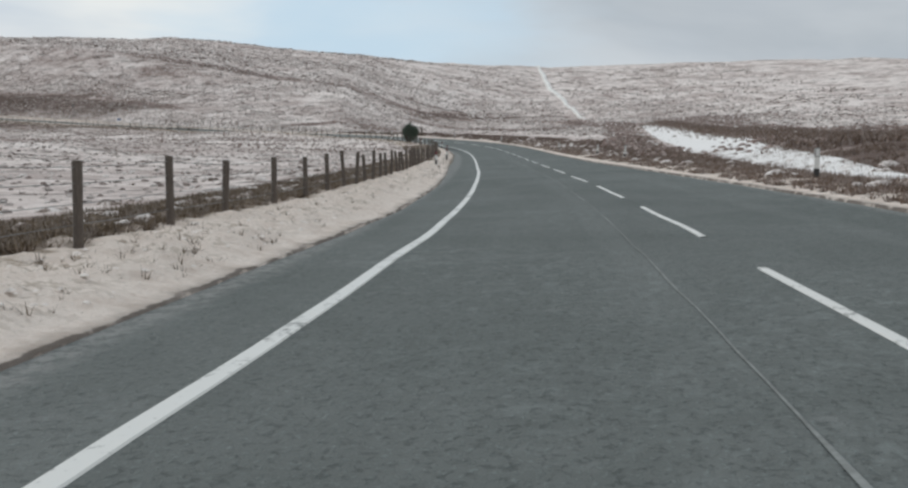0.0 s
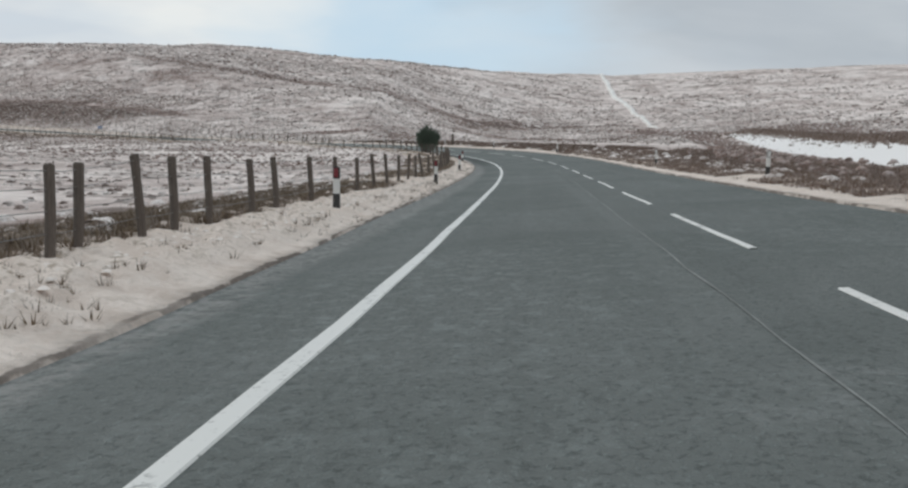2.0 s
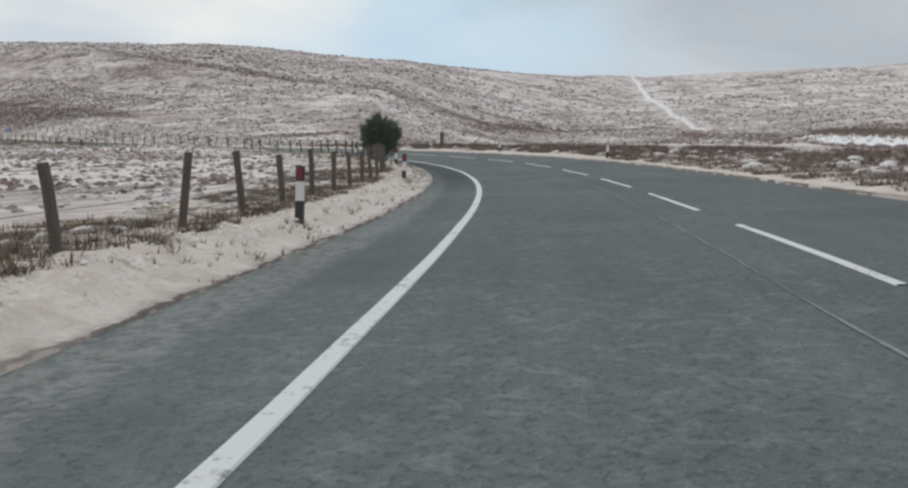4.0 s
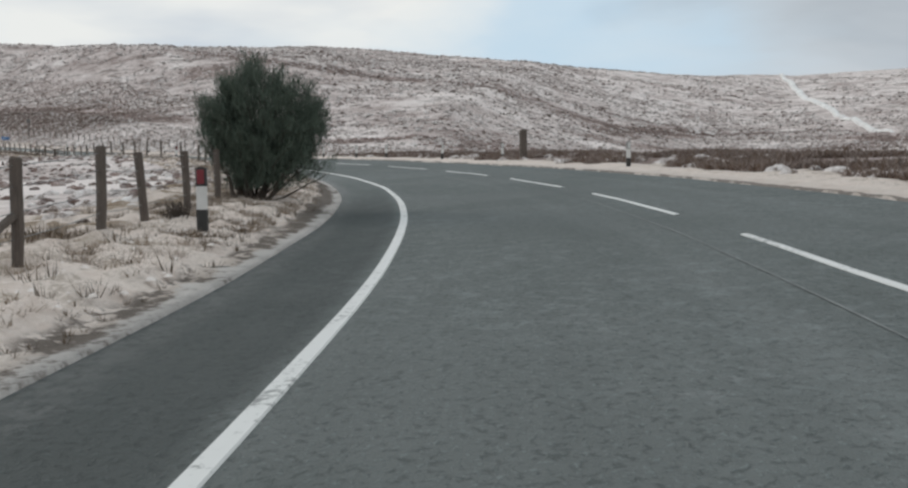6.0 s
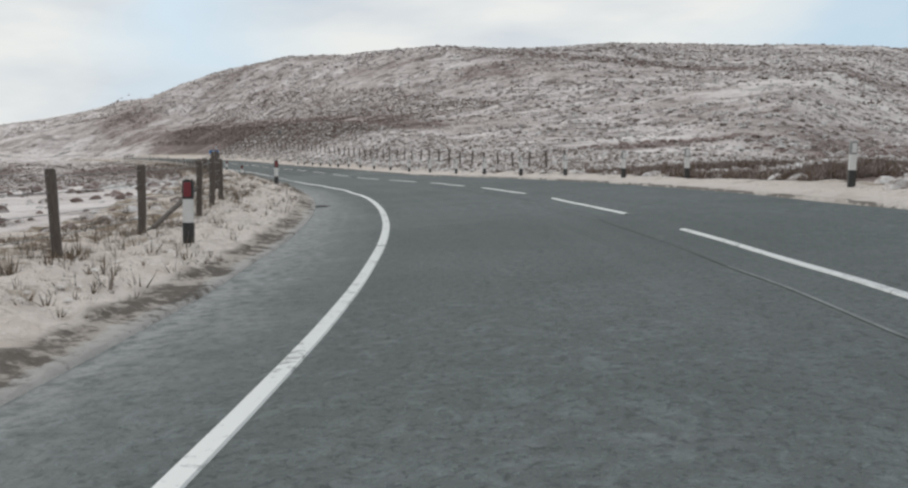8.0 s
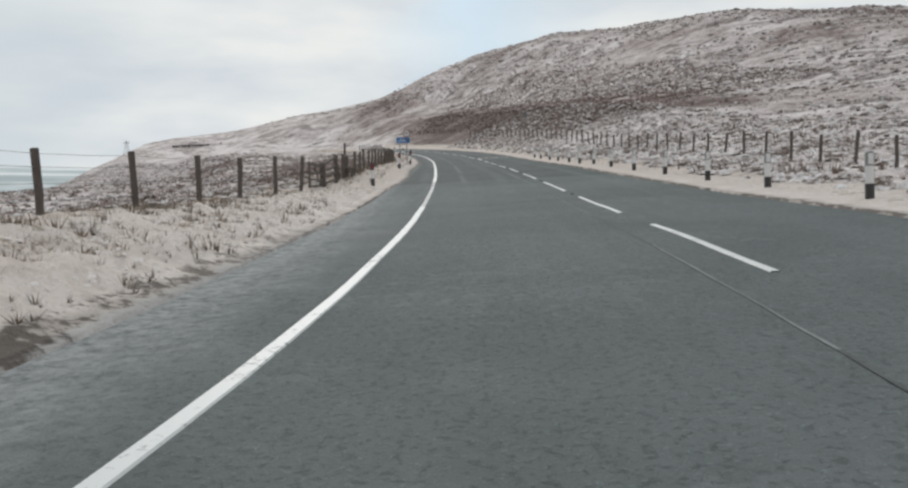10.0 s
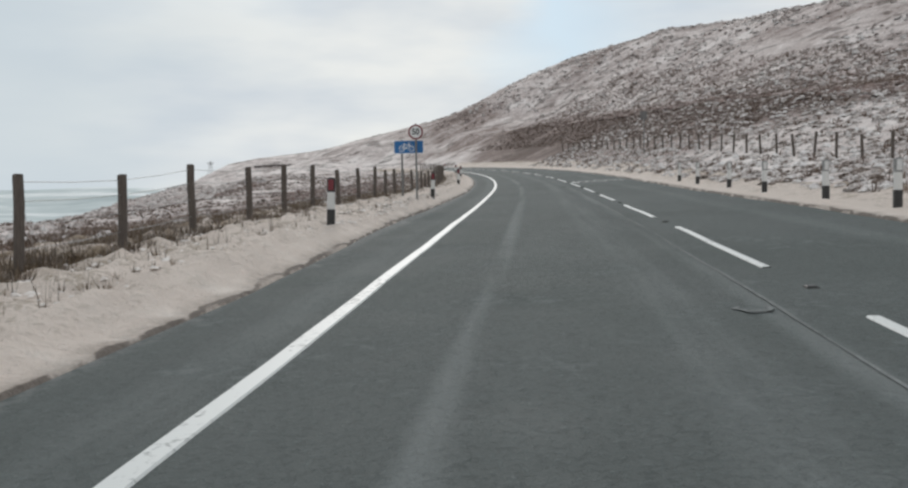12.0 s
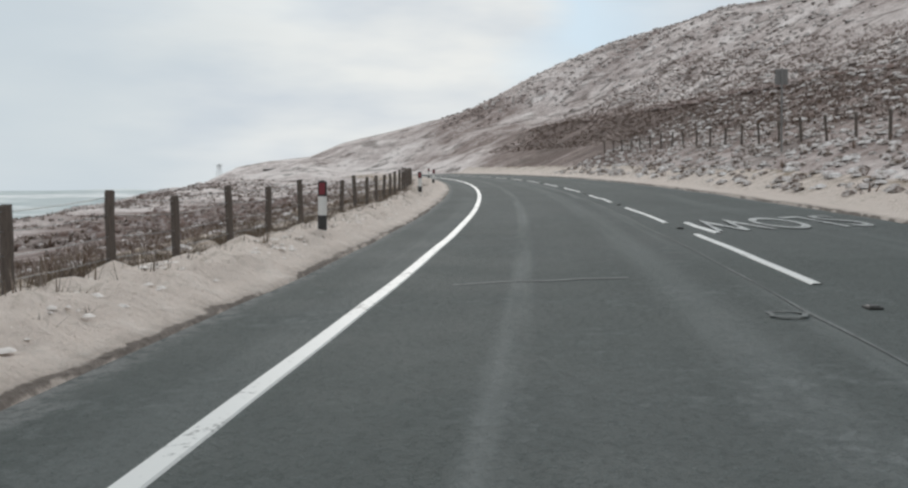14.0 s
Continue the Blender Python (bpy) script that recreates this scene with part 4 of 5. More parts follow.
def build_markers():
    rng = random.Random(3)
    left = marker("black and white marker post with red reflector in verge snow", "marker posts on the left verge", RED, BLACK)
    right = marker("black and white marker post with grey reflector in snow", "marker posts on the right verge", PALE, FROSTED)
    at_left = ((59.2, -2.66), (77.3, -2.45), (95.2, -2.6), (112.0, -2.6), (130.3, -2.7), (147.4, -2.55), (163.8, -2.55), (185.2, -2.7), (218.3, -2.08), (235.1, -1.95), (251.0, -1.85), (268.2, -2.0), (288.6, -2.22), (306.0, -2.2), (323.0, -2.2))
    at_right = [(25.5, 9.6), (60.1, 9.6), (73.2, 9.6), (95.0, 9.0), (129.2, 8.6), (148.0, 8.7), (161.8, 9.4), (169.0, 9.2), (176.4, 8.85), (180.7, 8.6), (185.8, 8.35), (191.2, 8.35), (196.4, 8.3), (201.0, 8.2),
                (206.0, 8.1), (211.0, 8.1), (216.0, 8.05), (221.0, 8.0), (226.0, 8.0), (230.8, 8.0), (235.5, 8.0), (239.3, 7.95), (244.8, 8.0), (249.3, 8.0), (255.3, 8.1), (259.3, 8.1)]
    for ob, places in ((left, at_left), (right, at_right)):
        for i, (q, l) in enumerate(places):
            x, y = at(q, l)
            d = LEFT - l if l < 0 else l - RIGHT
            z = float(deck(q, l) + (verge_rise(q, d) if l < 0 else bank_rise(q, d)))
            m = pose(float(x), float(y), z - 0.02, rng.uniform(-2, 2), rng.uniform(-1, 3), math.degrees(float(np.interp(q, RS, RH))) + rng.uniform(-6, 6))
            if i == 0:
                ob.matrix_basis = m
            else:
                copy_thing(ob, m)


build_markers()


# ---- fences ----
def wooden_post(seed, height, wide):
    """A weathered round-cornered post, foot below ground."""
    rng = random.Random(seed)
    bm = bmesh.new()
    n, rings = 8, (-0.35, 0.0, height * 0.35, height * 0.7, height - 0.02, height)
    rows = []
    for k, z in enumerate(rings):
        g = wide / 2 * (1.0 if k < 5 else 0.82)
        dx, dy = rng.uniform(-0.008, 0.008), rng.uniform(-0.008, 0.008)
        rows.append([bm.verts.new((dx + g * (1 + rng.uniform(-0.08, 0.08)) * math.cos(2 * math.pi * i / n + 0.39), dy + g * (1 + rng.uniform(-0.08, 0.08)) * math.sin(2 * math.pi * i / n + 0.39), z)) for i in range(n)])
    for a, b in zip(rows, rows[1:]):
        for i in range(n):
            bm.faces.new((a[i], a[(i + 1) % n], b[(i + 1) % n], b[i]))
    bm.faces.new(rows[-1])
    me = bpy.data.meshes.new("post")
    bm.to_mesh(me)
    bm.free()
    me.materials.append(WOOD)
    return me


def fence_line(q):
    """The offset of the roadside fence."""
    return float(np.interp(q, (-40, 168, 174, 178, 181.5, 185, 194, 202, 212, 220, 240, 262, 380), (-3.65, -3.65, -3.75, -4.3, -4.65, -4.85, -4.95, -4.6, -3.85, -3.75, -3.65, -3.6, -3.6)))


def ground_at(x, y):
    return float(land(np.array([x]), np.array([y]))[0])


def verge_z(q, l):
    """Height of the snow at a station and offset near the road."""
    d = LEFT - l
    if 0 < d < 4.5:
        z = deck(q, l) + verge_rise(q, d)
        return float(z)
    x, y = at(q, l)
    return ground_at(float(x), float(y))


def build_fence(name, label, stations, offset, height, heights, seed, lean, meshes):
    rng = random.Random(seed)
    q0 = stations[0]
    x, y = at(q0, offset(q0))
    fence = thing(name, label, "fence", "", Matrix.Translation((float(x), float(y), verge_z(q0, offset(q0)))))
    inv = fence.matrix_basis.inverted()
    tops = []
    for q in stations:
        l = offset(q)
        x, y = at(q, l)
        z = verge_z(q, l)
        m = pose(float(x), float(y), z, rng.gauss(0, lean), rng.gauss(0, lean), math.degrees(float(np.interp(q, RS, RH))) + rng.uniform(-20, 20)) @ Matrix.Diagonal((1, 1, rng.uniform(0.92, 1.06), 1))
        ob = new("post", meshes[rng.randrange(len(meshes))])
        ob.parent = fence
        ob.matrix_basis = inv @ m
        tops.append(m)
    for h in heights:
        bm = bmesh.new()
        for a, b in zip(tops, tops[1:]):
            p, r = a @ Vector((0, 0, h)), b @ Vector((0, 0, h))
            if (p - r).length < 8:
                mid = (p + r) / 2 - Vector((0, 0, 0.015))
                rod(bm, inv @ p, inv @ mid, 0.0045, None, 4)
                rod(bm, inv @ mid, inv @ r, 0.0045, None, 4)
        part("wire", bm, WIRE, fence, "thin galvanised wire strand")
    return fence, tops, inv


def strut(fence, inv, q, l, dq, h=0.85):
    """A diagonal brace leaning against a post."""
    x0, y0 = at(q, l)
    x1, y1 = at(q + dq, l)
    bm = bmesh.new()
    a = inv @ Vector((float(x0), float(y0), verge_z(q, l) + h))
    b = inv @ Vector((float(x1), float(y1), verge_z(q + dq, l) - 0.05))
    rod(bm, a, b, 0.045, 0.04, 7)
    part("brace", bm, WOOD, fence, "slanting timber brace")


def build_fences():
    near = [wooden_post(k, 1.03, 0.12) for k in range(5)]
    st = (10.4, 13.2, 15.7, 18.9, 21.8, 24.4, 27.0, 29.2, 31.1, 33.1, 35.3, 37.2, 39.3, 41.8, 43.1, 45.0, 47.4, 49.6, 50.2, 51.9, 53.0, 54.4, 56.6, 58.2, 61.1, 63.8, 66.6, 69.5, 72.2, 75.0, 77.8, 80.5, 83.3, 86.3, 89.6, 92.9,
          118.9, 122.2, 125.4, 127.0, 129.2, 130.9, 133.3, 135.9, 138.4, 140.8, 143.1, 145.6, 148.7, 151.3, 153.6, 156.1, 159.3, 162.2, 165.6, 170.3, 172.2, 174.0, 177.2, 181.0, 184.5, 187.8, 191.0, 194.5, 197.4, 200.7, 203.9, 206.6, 209.8, 212.9)
    st = np.sort(np.concatenate([st, np.arange(-28, 8, 2.7), np.arange(95.6, 117.5, 2.6)]))
    fence, tops, inv = build_fence("roadside_fence", "weathered timber post and wire fence along the verge", st, fence_line, 1.03, (0.25, 0.5, 0.75, 0.95), 8, 2.5, near)
    for q, dq, h in ((127.0, -1.7, 0.5), (148.7, -2.9, 0.6), (170.3, -4.5, 0.55)):
        strut(fence, inv, q, fence_line(q), dq, h)
    st = np.concatenate([(228.1, 230.5, 233.0, 235.8, 238.2, 240.7, 243.6, 246.5, 249.3, 251.6, 254.0, 256.4, 259.6, 261.8, 264.0, 266.0, 268.4, 270.7), np.arange(273.4, 340, 2.5)])
    build_fence("valley_fence", "weathered timber post and wire fence above the valley", st, fence_line, 1.03, (0.25, 0.5, 0.75, 0.95), 9, 1.6, [wooden_post(20 + k, 1.03, 0.12) for k in range(5)])
    st = np.arange(197, 330, 2.6)
    build_fence("hillside_fence", "grey timber post and wire fence at the hill foot", st, lambda q: 13.0, 0.95, (0.3, 0.6, 0.9), 10, 2.5, [wooden_post(30 + k, 0.98, 0.11) for k in range(5)])


build_fences()


def build_gate():
    """A field gate, the rails beside it and a step stile."""
    l = -3.8

    def point(q, h):
        x, y = at(q, l)
        return Vector((float(x), float(y), verge_z(q, l) + h))
    top = verge_z(217.45, l)
    gate = thing("field_gate", "closed weathered timber gate with crossed braces in snow", "gate", "", spot(217.4, l, top))
    inv = gate.matrix_basis.inverted()
    ends = [inv @ point(q, 0) for q in (217.35, 214.2)]
    for v in ends:
        v.z = 0
    for h, tall in ((0.05, 0.08), (0.27, 0.07), (0.49, 0.07), (0.77, 0.095)):
        bm = bmesh.new()
        up = Vector((0, 0, h))
        beam(bm, ends[0] + up, ends[1] + up, 0.035, tall)
        part("rail", bm, WOOD, gate)
    for v in ends:
        bm = bmesh.new()
        beam(bm, v + Vector((0.04, 0, -0.02)), v + Vector((0.04, 0, 0.83)), 0.06, 0.09)
        part("end_stile", bm, WOOD, gate)
    for u0, h0, u1, h1 in ((0.03, 0.75, 0.42, 0.02), (0.46, 0.75, 0.08, 0.02)):
        bm = bmesh.new()
        beam(bm, ends[0].lerp(ends[1], u0) + Vector((-0.04, 0, h0)), ends[0].lerp(ends[1], u1) + Vector((-0.04, 0, h1)), 0.03, 0.07)
        part("brace", bm, WOOD, gate, "crossed timber brace")
    for q, h, w in ((217.6, 0.87, 0.2), (221.4, 1.12, 0.16)):
        bm = bmesh.new()
        box(bm, (w, w, h + 0.4), (0, 0, (h - 0.4) / 2), None, 0.02)
        ob = tagged(part("gatepost", bm, WOOD), "square weathered timber gatepost standing in snow", "gatepost", "gateposts of the field gate")
        ob.matrix_basis = spot(q, l, verge_z(q, l))
    rails = thing("rail_fence", "four sloping weathered timber rails between two posts", "fence", "", spot(219.5, l, verge_z(219.5, l)))
    inv = rails.matrix_basis.inverted()
    for near, far in ((0.80, 1.02), (0.56, 0.70), (0.35, 0.44), (0.13, 0.14)):
        bm = bmesh.new()
        beam(bm, inv @ point(217.66, near), inv @ point(221.34, far), 0.04, 0.09)
        part("rail", bm, WOOD, rails)
    # stile: posts, a tall hand post, and steps
    base = spot(224.8, l, verge_z(224.8, l) - 0.1)
    stile = thing("stile", "weathered timber step stile with a tall hand post", "stile", "", base)
    for y, h, w in ((-0.95, 1.08, 0.1), (0.0, 1.62, 0.09), (0.75, 1.1, 0.12)):
        bm = bmesh.new()
        box(bm, (w, w, h + 0.35), (0, y, (h - 0.35) / 2), None, 0.012)
        part("upright", bm, WOOD, stile)
    for x, y, h, ln in ((0.0, -0.45, 1.06, 1.1), (0.1, -0.1, 0.52, 1.75), (-0.1, 0.0, 0.28, 1.5)):
        bm = bmesh.new()
        box(bm, (0.2 if h < 1 else 0.07, ln, 0.05 if h < 1 else 0.08), (x, y, h), None, 0.01)
        part("step", bm, WOOD, stile)
    for x, y in ((0.35, -0.5), (0.35, 0.5)):
        bm = bmesh.new()
        box(bm, (0.08, 0.08, 0.75), (x, y, 0.15), None, 0.01)
        part("step_leg", bm, WOOD, stile)
    bm = bmesh.new()
    box(bm, (0.85, 0.18, 0.05), (0.1, -0.5, 0.5), None, 0.01)
    part("tread", bm, WOOD, stile)
    bm = bmesh.new()
    rod(bm, (0, -3.2, 0.75), (0, -2.2, 0.02), 0.05, 0.045, 7)
    part("brace", bm, WOOD, stile, "slanting timber brace")
    # two stout posts beyond the bend
    for q, lat, h in ((161.0, 10.1, 1.45), (161.6, 10.5, 1.5)):
        bm = bmesh.new()
        box(bm, (0.24, 0.24, h + 0.4), (0, 0, (h - 0.4) / 2), None, 0.03)
        ob = tagged(part("gatepost", bm, WOOD), "stout old timber gatepost among brown heather", "gatepost", "gateposts beside the bend")
        x, y = at(q, lat)
        ob.matrix_basis = spot(q, lat, float(deck(q, lat) + bank_rise(q, lat - RIGHT)))


build_gate()


# ---- signs ----
def build_signs():
    q = 247.5
    h = math.degrees(float(np.interp(q, RS, RH)))

    def pole_at(l):
        x, y = at(q, l)
        return pose(float(x), float(y), verge_z(q, l), 0, 0, h) @ Matrix.Scale(0.93, 4)
    limit = thing("speed_limit_sign", "round red-rimmed 50 limit sign on a grey steel pole", "road sign", "", pole_at(-1.95) @ Matrix.Translation((0, -0.14, 0)))
    bm = bmesh.new()
    rod(bm, (0, 0, -0.3), (0, 0, 2.53), 0.034, None, 14)
    part("pole", bm, STEEL, limit)
    face = Matrix.Translation((0, -0.05, 2.25)) @ Matrix.Rotation(radians(90), 4, "X")
    bm = bmesh.new()
    bmesh.ops.create_cone(bm, cap_ends=True, segments=40, radius1=0.25, radius2=0.25, depth=0.02, matrix=face)
    plate = part("plate", bm, GREY_BACK, limit)
    bm = bmesh.new()
    ring(bm, 0.195, 0.247, 0.0135, 40, face)
    part("red_rim", bm, SIGN_RED, plate, "dark red rim")
    bm = bmesh.new()
    bmesh.ops.create_circle(bm, cap_ends=True, segments=40, radius=0.196, matrix=face @ Matrix.Translation((0, 0, 0.0125)))
    part("white_face", bm, SIGN_WHITE, plate, "white sign face")
    me = text_mesh("50", 0.28, 0.008)
    me.transform(face @ Matrix.Translation((0, 0, 0.017)) @ Matrix.Diagonal((0.92, 1, 1, 1)))
    me.materials.clear()
    me.materials.append(BLACK)
    word = new("numerals", me)
    word.parent = plate
    word["label"] = "black numerals 50"
    for z in (2.12, 2.38):
        bm = bmesh.new()
        box(bm, (0.12, 0.03, 0.04), (0, -0.03, z))
        part("clamp", bm, STEEL, limit)

    route = thing("cycle_route_sign", "blue rectangular cycle route sign on a steel post", "road sign", "", pole_at(-2.42))
    bm = bmesh.new()
    rod(bm, (0, 0.03, -0.3), (0, 0.03, 1.95), 0.034, None, 14)
    part("pole", bm, STEEL, route)
    mid, half, tall, high = 0.24, 0.5, 0.44, 1.70
    bm = bmesh.new()
    box(bm, (2 * half, 0.015, tall), (mid, -0.02, high), None, 0.004)
    panel = part("panel", bm, BLUE, route)
    fy = -0.0305
    bm = bmesh.new()
    for sx, sz, cx, cz in ((2 * half, 0.014, mid, high + tall / 2 - 0.007), (2 * half, 0.014, mid, high - tall / 2 + 0.007), (0.014, tall - 0.028, mid - half + 0.007, high), (0.014, tall - 0.028, mid + half - 0.007, high)):
        box(bm, (sx, 0.004, sz), (cx, fy, cz))
    part("border", bm, SIGN_WHITE, panel, "thin white border")
    m = Matrix.Translation((0.17, fy - 0.002, high - 0.02)) @ Matrix.Rotation(radians(90), 4, "X") @ Matrix.Scale(0.85, 4)
    bm = bmesh.new()
    ring(bm, 0.092, 0.117, 0, 26, m @ Matrix.Translation((-0.19, -0.04, 0)))
    ring(bm, 0.092, 0.117, 0, 26, m @ Matrix.Translation((0.19, -0.04, 0)))

    def bar(a, b, w=0.012):
        a, b = Vector((*a, 0)), Vector((*b, 0))
        d = (b - a).normalized()
        o = Vector((-d.y, d.x, 0)) * w
        bm.faces.new([bm.verts.new(m @ v) for v in (a - o, b - o, b + o, a + o)])
    for a, b in (((-0.19, -0.04), (-0.09, 0.11)), ((-0.09, 0.11), (0.11, 0.11)), ((-0.19, -0.04), (0.0, -0.04)), ((0.0, -0.04), (-0.1, 0.13)), ((0.0, -0.04), (0.11, 0.11)), ((0.19, -0.04), (0.09, 0.17)), ((0.06, 0.175), (0.14, 0.175)), ((-0.15, 0.14), (-0.06, 0.14))):
        bar(a, b)
    part("bicycle_symbol", bm, SIGN_WHITE, panel, "white bicycle symbol")

    # the back of a sign for oncoming drivers
    x, y = at(290.0, 12.0)
    back = thing("distant_road_sign", "grey back of a road sign on a tall pole", "road sign", "", pose(float(x), float(y), ground_at(float(x), float(y)), 0, 0, h))
    bm = bmesh.new()
    rod(bm, (0, 0, -0.3), (0, 0, 3.3), 0.038, None, 12)
    part("pole", bm, STEEL, back)
    bm = bmesh.new()
    box(bm, (0.5, 0.02, 0.62), (0, 0.06, 2.95), None, 0.01)
    part("plate", bm, GREY_BACK, back)


build_signs()


# ---- plants ----
def blades(spots, count, height, spread, width, seed, droop=0.25):
    """Tufts of pointed blades. spots: rows of x, y, z, size. Returns vertices and faces."""
    rng = np.random.RandomState(seed)
    n = len(spots)
    p = np.repeat(spots, count, 0)
    m = len(p)
    a = rng.uniform(0, 2 * np.pi, m)
    lean = rng.uniform(0.05, 1.0, m) * spread
    h = height * p[:, 3] * rng.uniform(0.5, 1.1, m)
    r0 = rng.uniform(0, 0.35, m) * spread * height * p[:, 3]
    bx, by = p[:, 0] + np.cos(a) * r0, p[:, 1] + np.sin(a) * r0
    bz = p[:, 2] - 0.04 * p[:, 3]
    tx, ty = bx + np.cos(a) * lean * h, by + np.sin(a) * lean * h
    tz = bz + h * (1 - droop * lean)
    b = a + np.pi / 2 + rng.uniform(-0.6, 0.6, m)
    w = width * p[:, 3] * rng.uniform(0.6, 1.4, m) / 2
    v = np.empty((m, 3, 3))
    v[:, 0] = np.stack([bx - np.cos(b) * w, by - np.sin(b) * w, bz], 1)
    v[:, 1] = np.stack([bx + np.cos(b) * w, by + np.sin(b) * w, bz], 1)
    v[:, 2] = np.stack([tx, ty, tz], 1)
    return v.reshape(-1, 3), np.arange(m * 3).reshape(-1, 3)


def mounds(spots, height, seed, sides=7):
    """Low uneven lumps: two rings and a top."""
    rng = np.random.RandomState(seed)
    n = len(spots)
    rings = []
    for rad, up in ((1.0, -0.12), (0.78, 0.55), (0.36, 0.95)):
        a = np.linspace(0, 2 * np.pi, sides, endpoint=False)[None] + rng.uniform(0, 1, (n, 1))
        r = spots[:, 3:4] * rad * rng.uniform(0.7, 1.3, (n, sides))
        z = spots[:, 2:3] + height * spots[:, 3:4] * up * rng.uniform(0.8, 1.2, (n, sides))
        rings.append(np.stack([spots[:, 0:1] + r * np.cos(a), spots[:, 1:2] + r * np.sin(a), z], 2))
    top = np.stack([spots[:, 0], spots[:, 1], spots[:, 2] + height * spots[:, 3]], 1)[:, None]
    v = np.concatenate([*rings, top], 1)
    f = []
    for k in range(2):
        for i in range(sides):
            j = (i + 1) % sides
            f += [(k * sides + i, k * sides + j, (k + 1) * sides + j), (k * sides + i, (k + 1) * sides + j, (k + 1) * sides + i)]
    f += [(2 * sides + i, 2 * sides + (i + 1) % sides, 3 * sides) for i in range(sides)]
    f = np.array(f)
    faces = (f[None] + (np.arange(n) * (3 * sides + 1))[:, None, None]).reshape(-1, 3)
    return v.reshape(-1, 3), faces


def surface(x, y):
    """Height of whatever snow or soil lies on top at a place beside the road."""
    s, l = station(x, y)
    z = land(x, y)
    d, e = LEFT - l, l - RIGHT
    z = np.where((d > 0.05) & (d < 4.7), deck(s, l) + verge_rise(s, d), z)
    return np.where((e > 0.05) & (e < 2.6), deck(s, l) + bank_rise(s, e), z)


def by_road(n, s0, s1, l0, l1, seed, size=(0.6, 1.3), clump=0.0, scale=6.0):
    """Random places in a stretch along the road, thinned to patches by clump."""
    rng = np.random.RandomState(seed)
    s, l = rng.uniform(s0, s1, n), rng.uniform(l0, l1, n)
    x, y = at(s, l)
    if clump:
        keep = waves(x, y, scale, seed) + 0.5 * waves(x, y, scale * 0.35, seed + 1) > clump - 0.5
        x, y = x[keep], y[keep]
    return np.stack([x, y, surface(x, y), rng.uniform(size[0], size[1], len(x))], 1)


def by_area(n, x0, x1, y0, y1, seed, size, clump, scale, keep_off=8.0):
    rng = np.random.RandomState(seed)
    x, y = rng.uniform(x0, x1, n), rng.uniform(y0, y1, n)
    keep = waves(x, y, scale, seed) + 0.6 * waves(x, y, scale * 0.3, seed + 1) > clump
    x, y = x[keep], y[keep]
    s, l = station(x, y)
    keep = (l < LEFT - keep_off) | (l > RIGHT + keep_off)
    x, y = x[keep], y[keep]
    return np.stack([x, y, land(x, y), rng.uniform(size[0], size[1], len(x))], 1)


def by_line(n, places, wide, seed, size):
    """Random places along a line over the land."""
    rng = np.random.RandomState(seed)
    p = np.array(places, float)
    t = rng.uniform(0, len(p) - 1, n)
    k = np.arange(len(p))
    x, y = np.interp(t, k, p[:, 0]) + rng.normal(0, wide * 0.5, n), np.interp(t, k, p[:, 1]) + rng.normal(0, wide * 0.5, n)
    return np.stack([x, y, land(x, y), rng.uniform(size[0], size[1], n)], 1)


def stuff(name, pieces, mat, label, category):
    vs, fs, k = [], [], 0
    for v, f in pieces:
        vs.append(v)
        fs.append(f + k)
        k += len(v)
    me = bpy.data.meshes.new(name)
    v, f = np.concatenate(vs), np.concatenate(fs)
    me.vertices.add(len(v))
    me.vertices.foreach_set("co", v.astype(np.float32).ravel())
    me.loops.add(f.size)
    me.loops.foreach_set("vertex_index", f.astype(np.int32).ravel())
    me.polygons.add(len(f))
    me.polygons.foreach_set("loop_start", np.arange(0, f.size, 3, dtype=np.int32))
    me.materials.append(mat)
    me.update(calc_edges=True)
    return tagged(new(name, me), label, category, kind="stuff")


def plant_material(name, dark, light, snow=0.0):
    """Dead stems, each tuft a little different, with a dusting of snow on what faces up."""
    m, nt, b = material(name)
    g = nt.nodes.new("ShaderNodeNewGeometry")
    v = coords(nt)
    col = mix_node(nt, g.outputs["Random Per Island"], dark, light)
    col = mix_node(nt, math_node(nt, "MULTIPLY", noise_node(nt, 0.25, 3, 0.6, v), 0.6), col, tuple(0.5 * (a + c) for a, c in zip(dark, light)))
    if snow:
        col = mix_node(nt, math_node(nt, "MULTIPLY", step_node(nt, noise_node(nt, 3.0, 4, 0.6, v), 0.45, 0.6), snow), col, SNOW)
    nt.links.new(col, b.inputs["Base Color"])
    b.inputs["Roughness"].default_value = 0.95
    b.inputs["Specular IOR Level"].default_value = 0.1
    return m


DEAD = plant_material("dead_grass_stems", (0.075, 0.056, 0.04), (0.22, 0.165, 0.115), 0.2)
BROWN = plant_material("brown_heather_stems", (0.105, 0.074, 0.058), (0.25, 0.18, 0.142), 0.25)
PALE_STEMS = plant_material("straw_stems", (0.20, 0.155, 0.115), (0.50, 0.42, 0.345), 0.35)
DUN = plant_material("dun_moor_stems", (0.075, 0.055, 0.045), (0.22, 0.16, 0.125), 0.35)


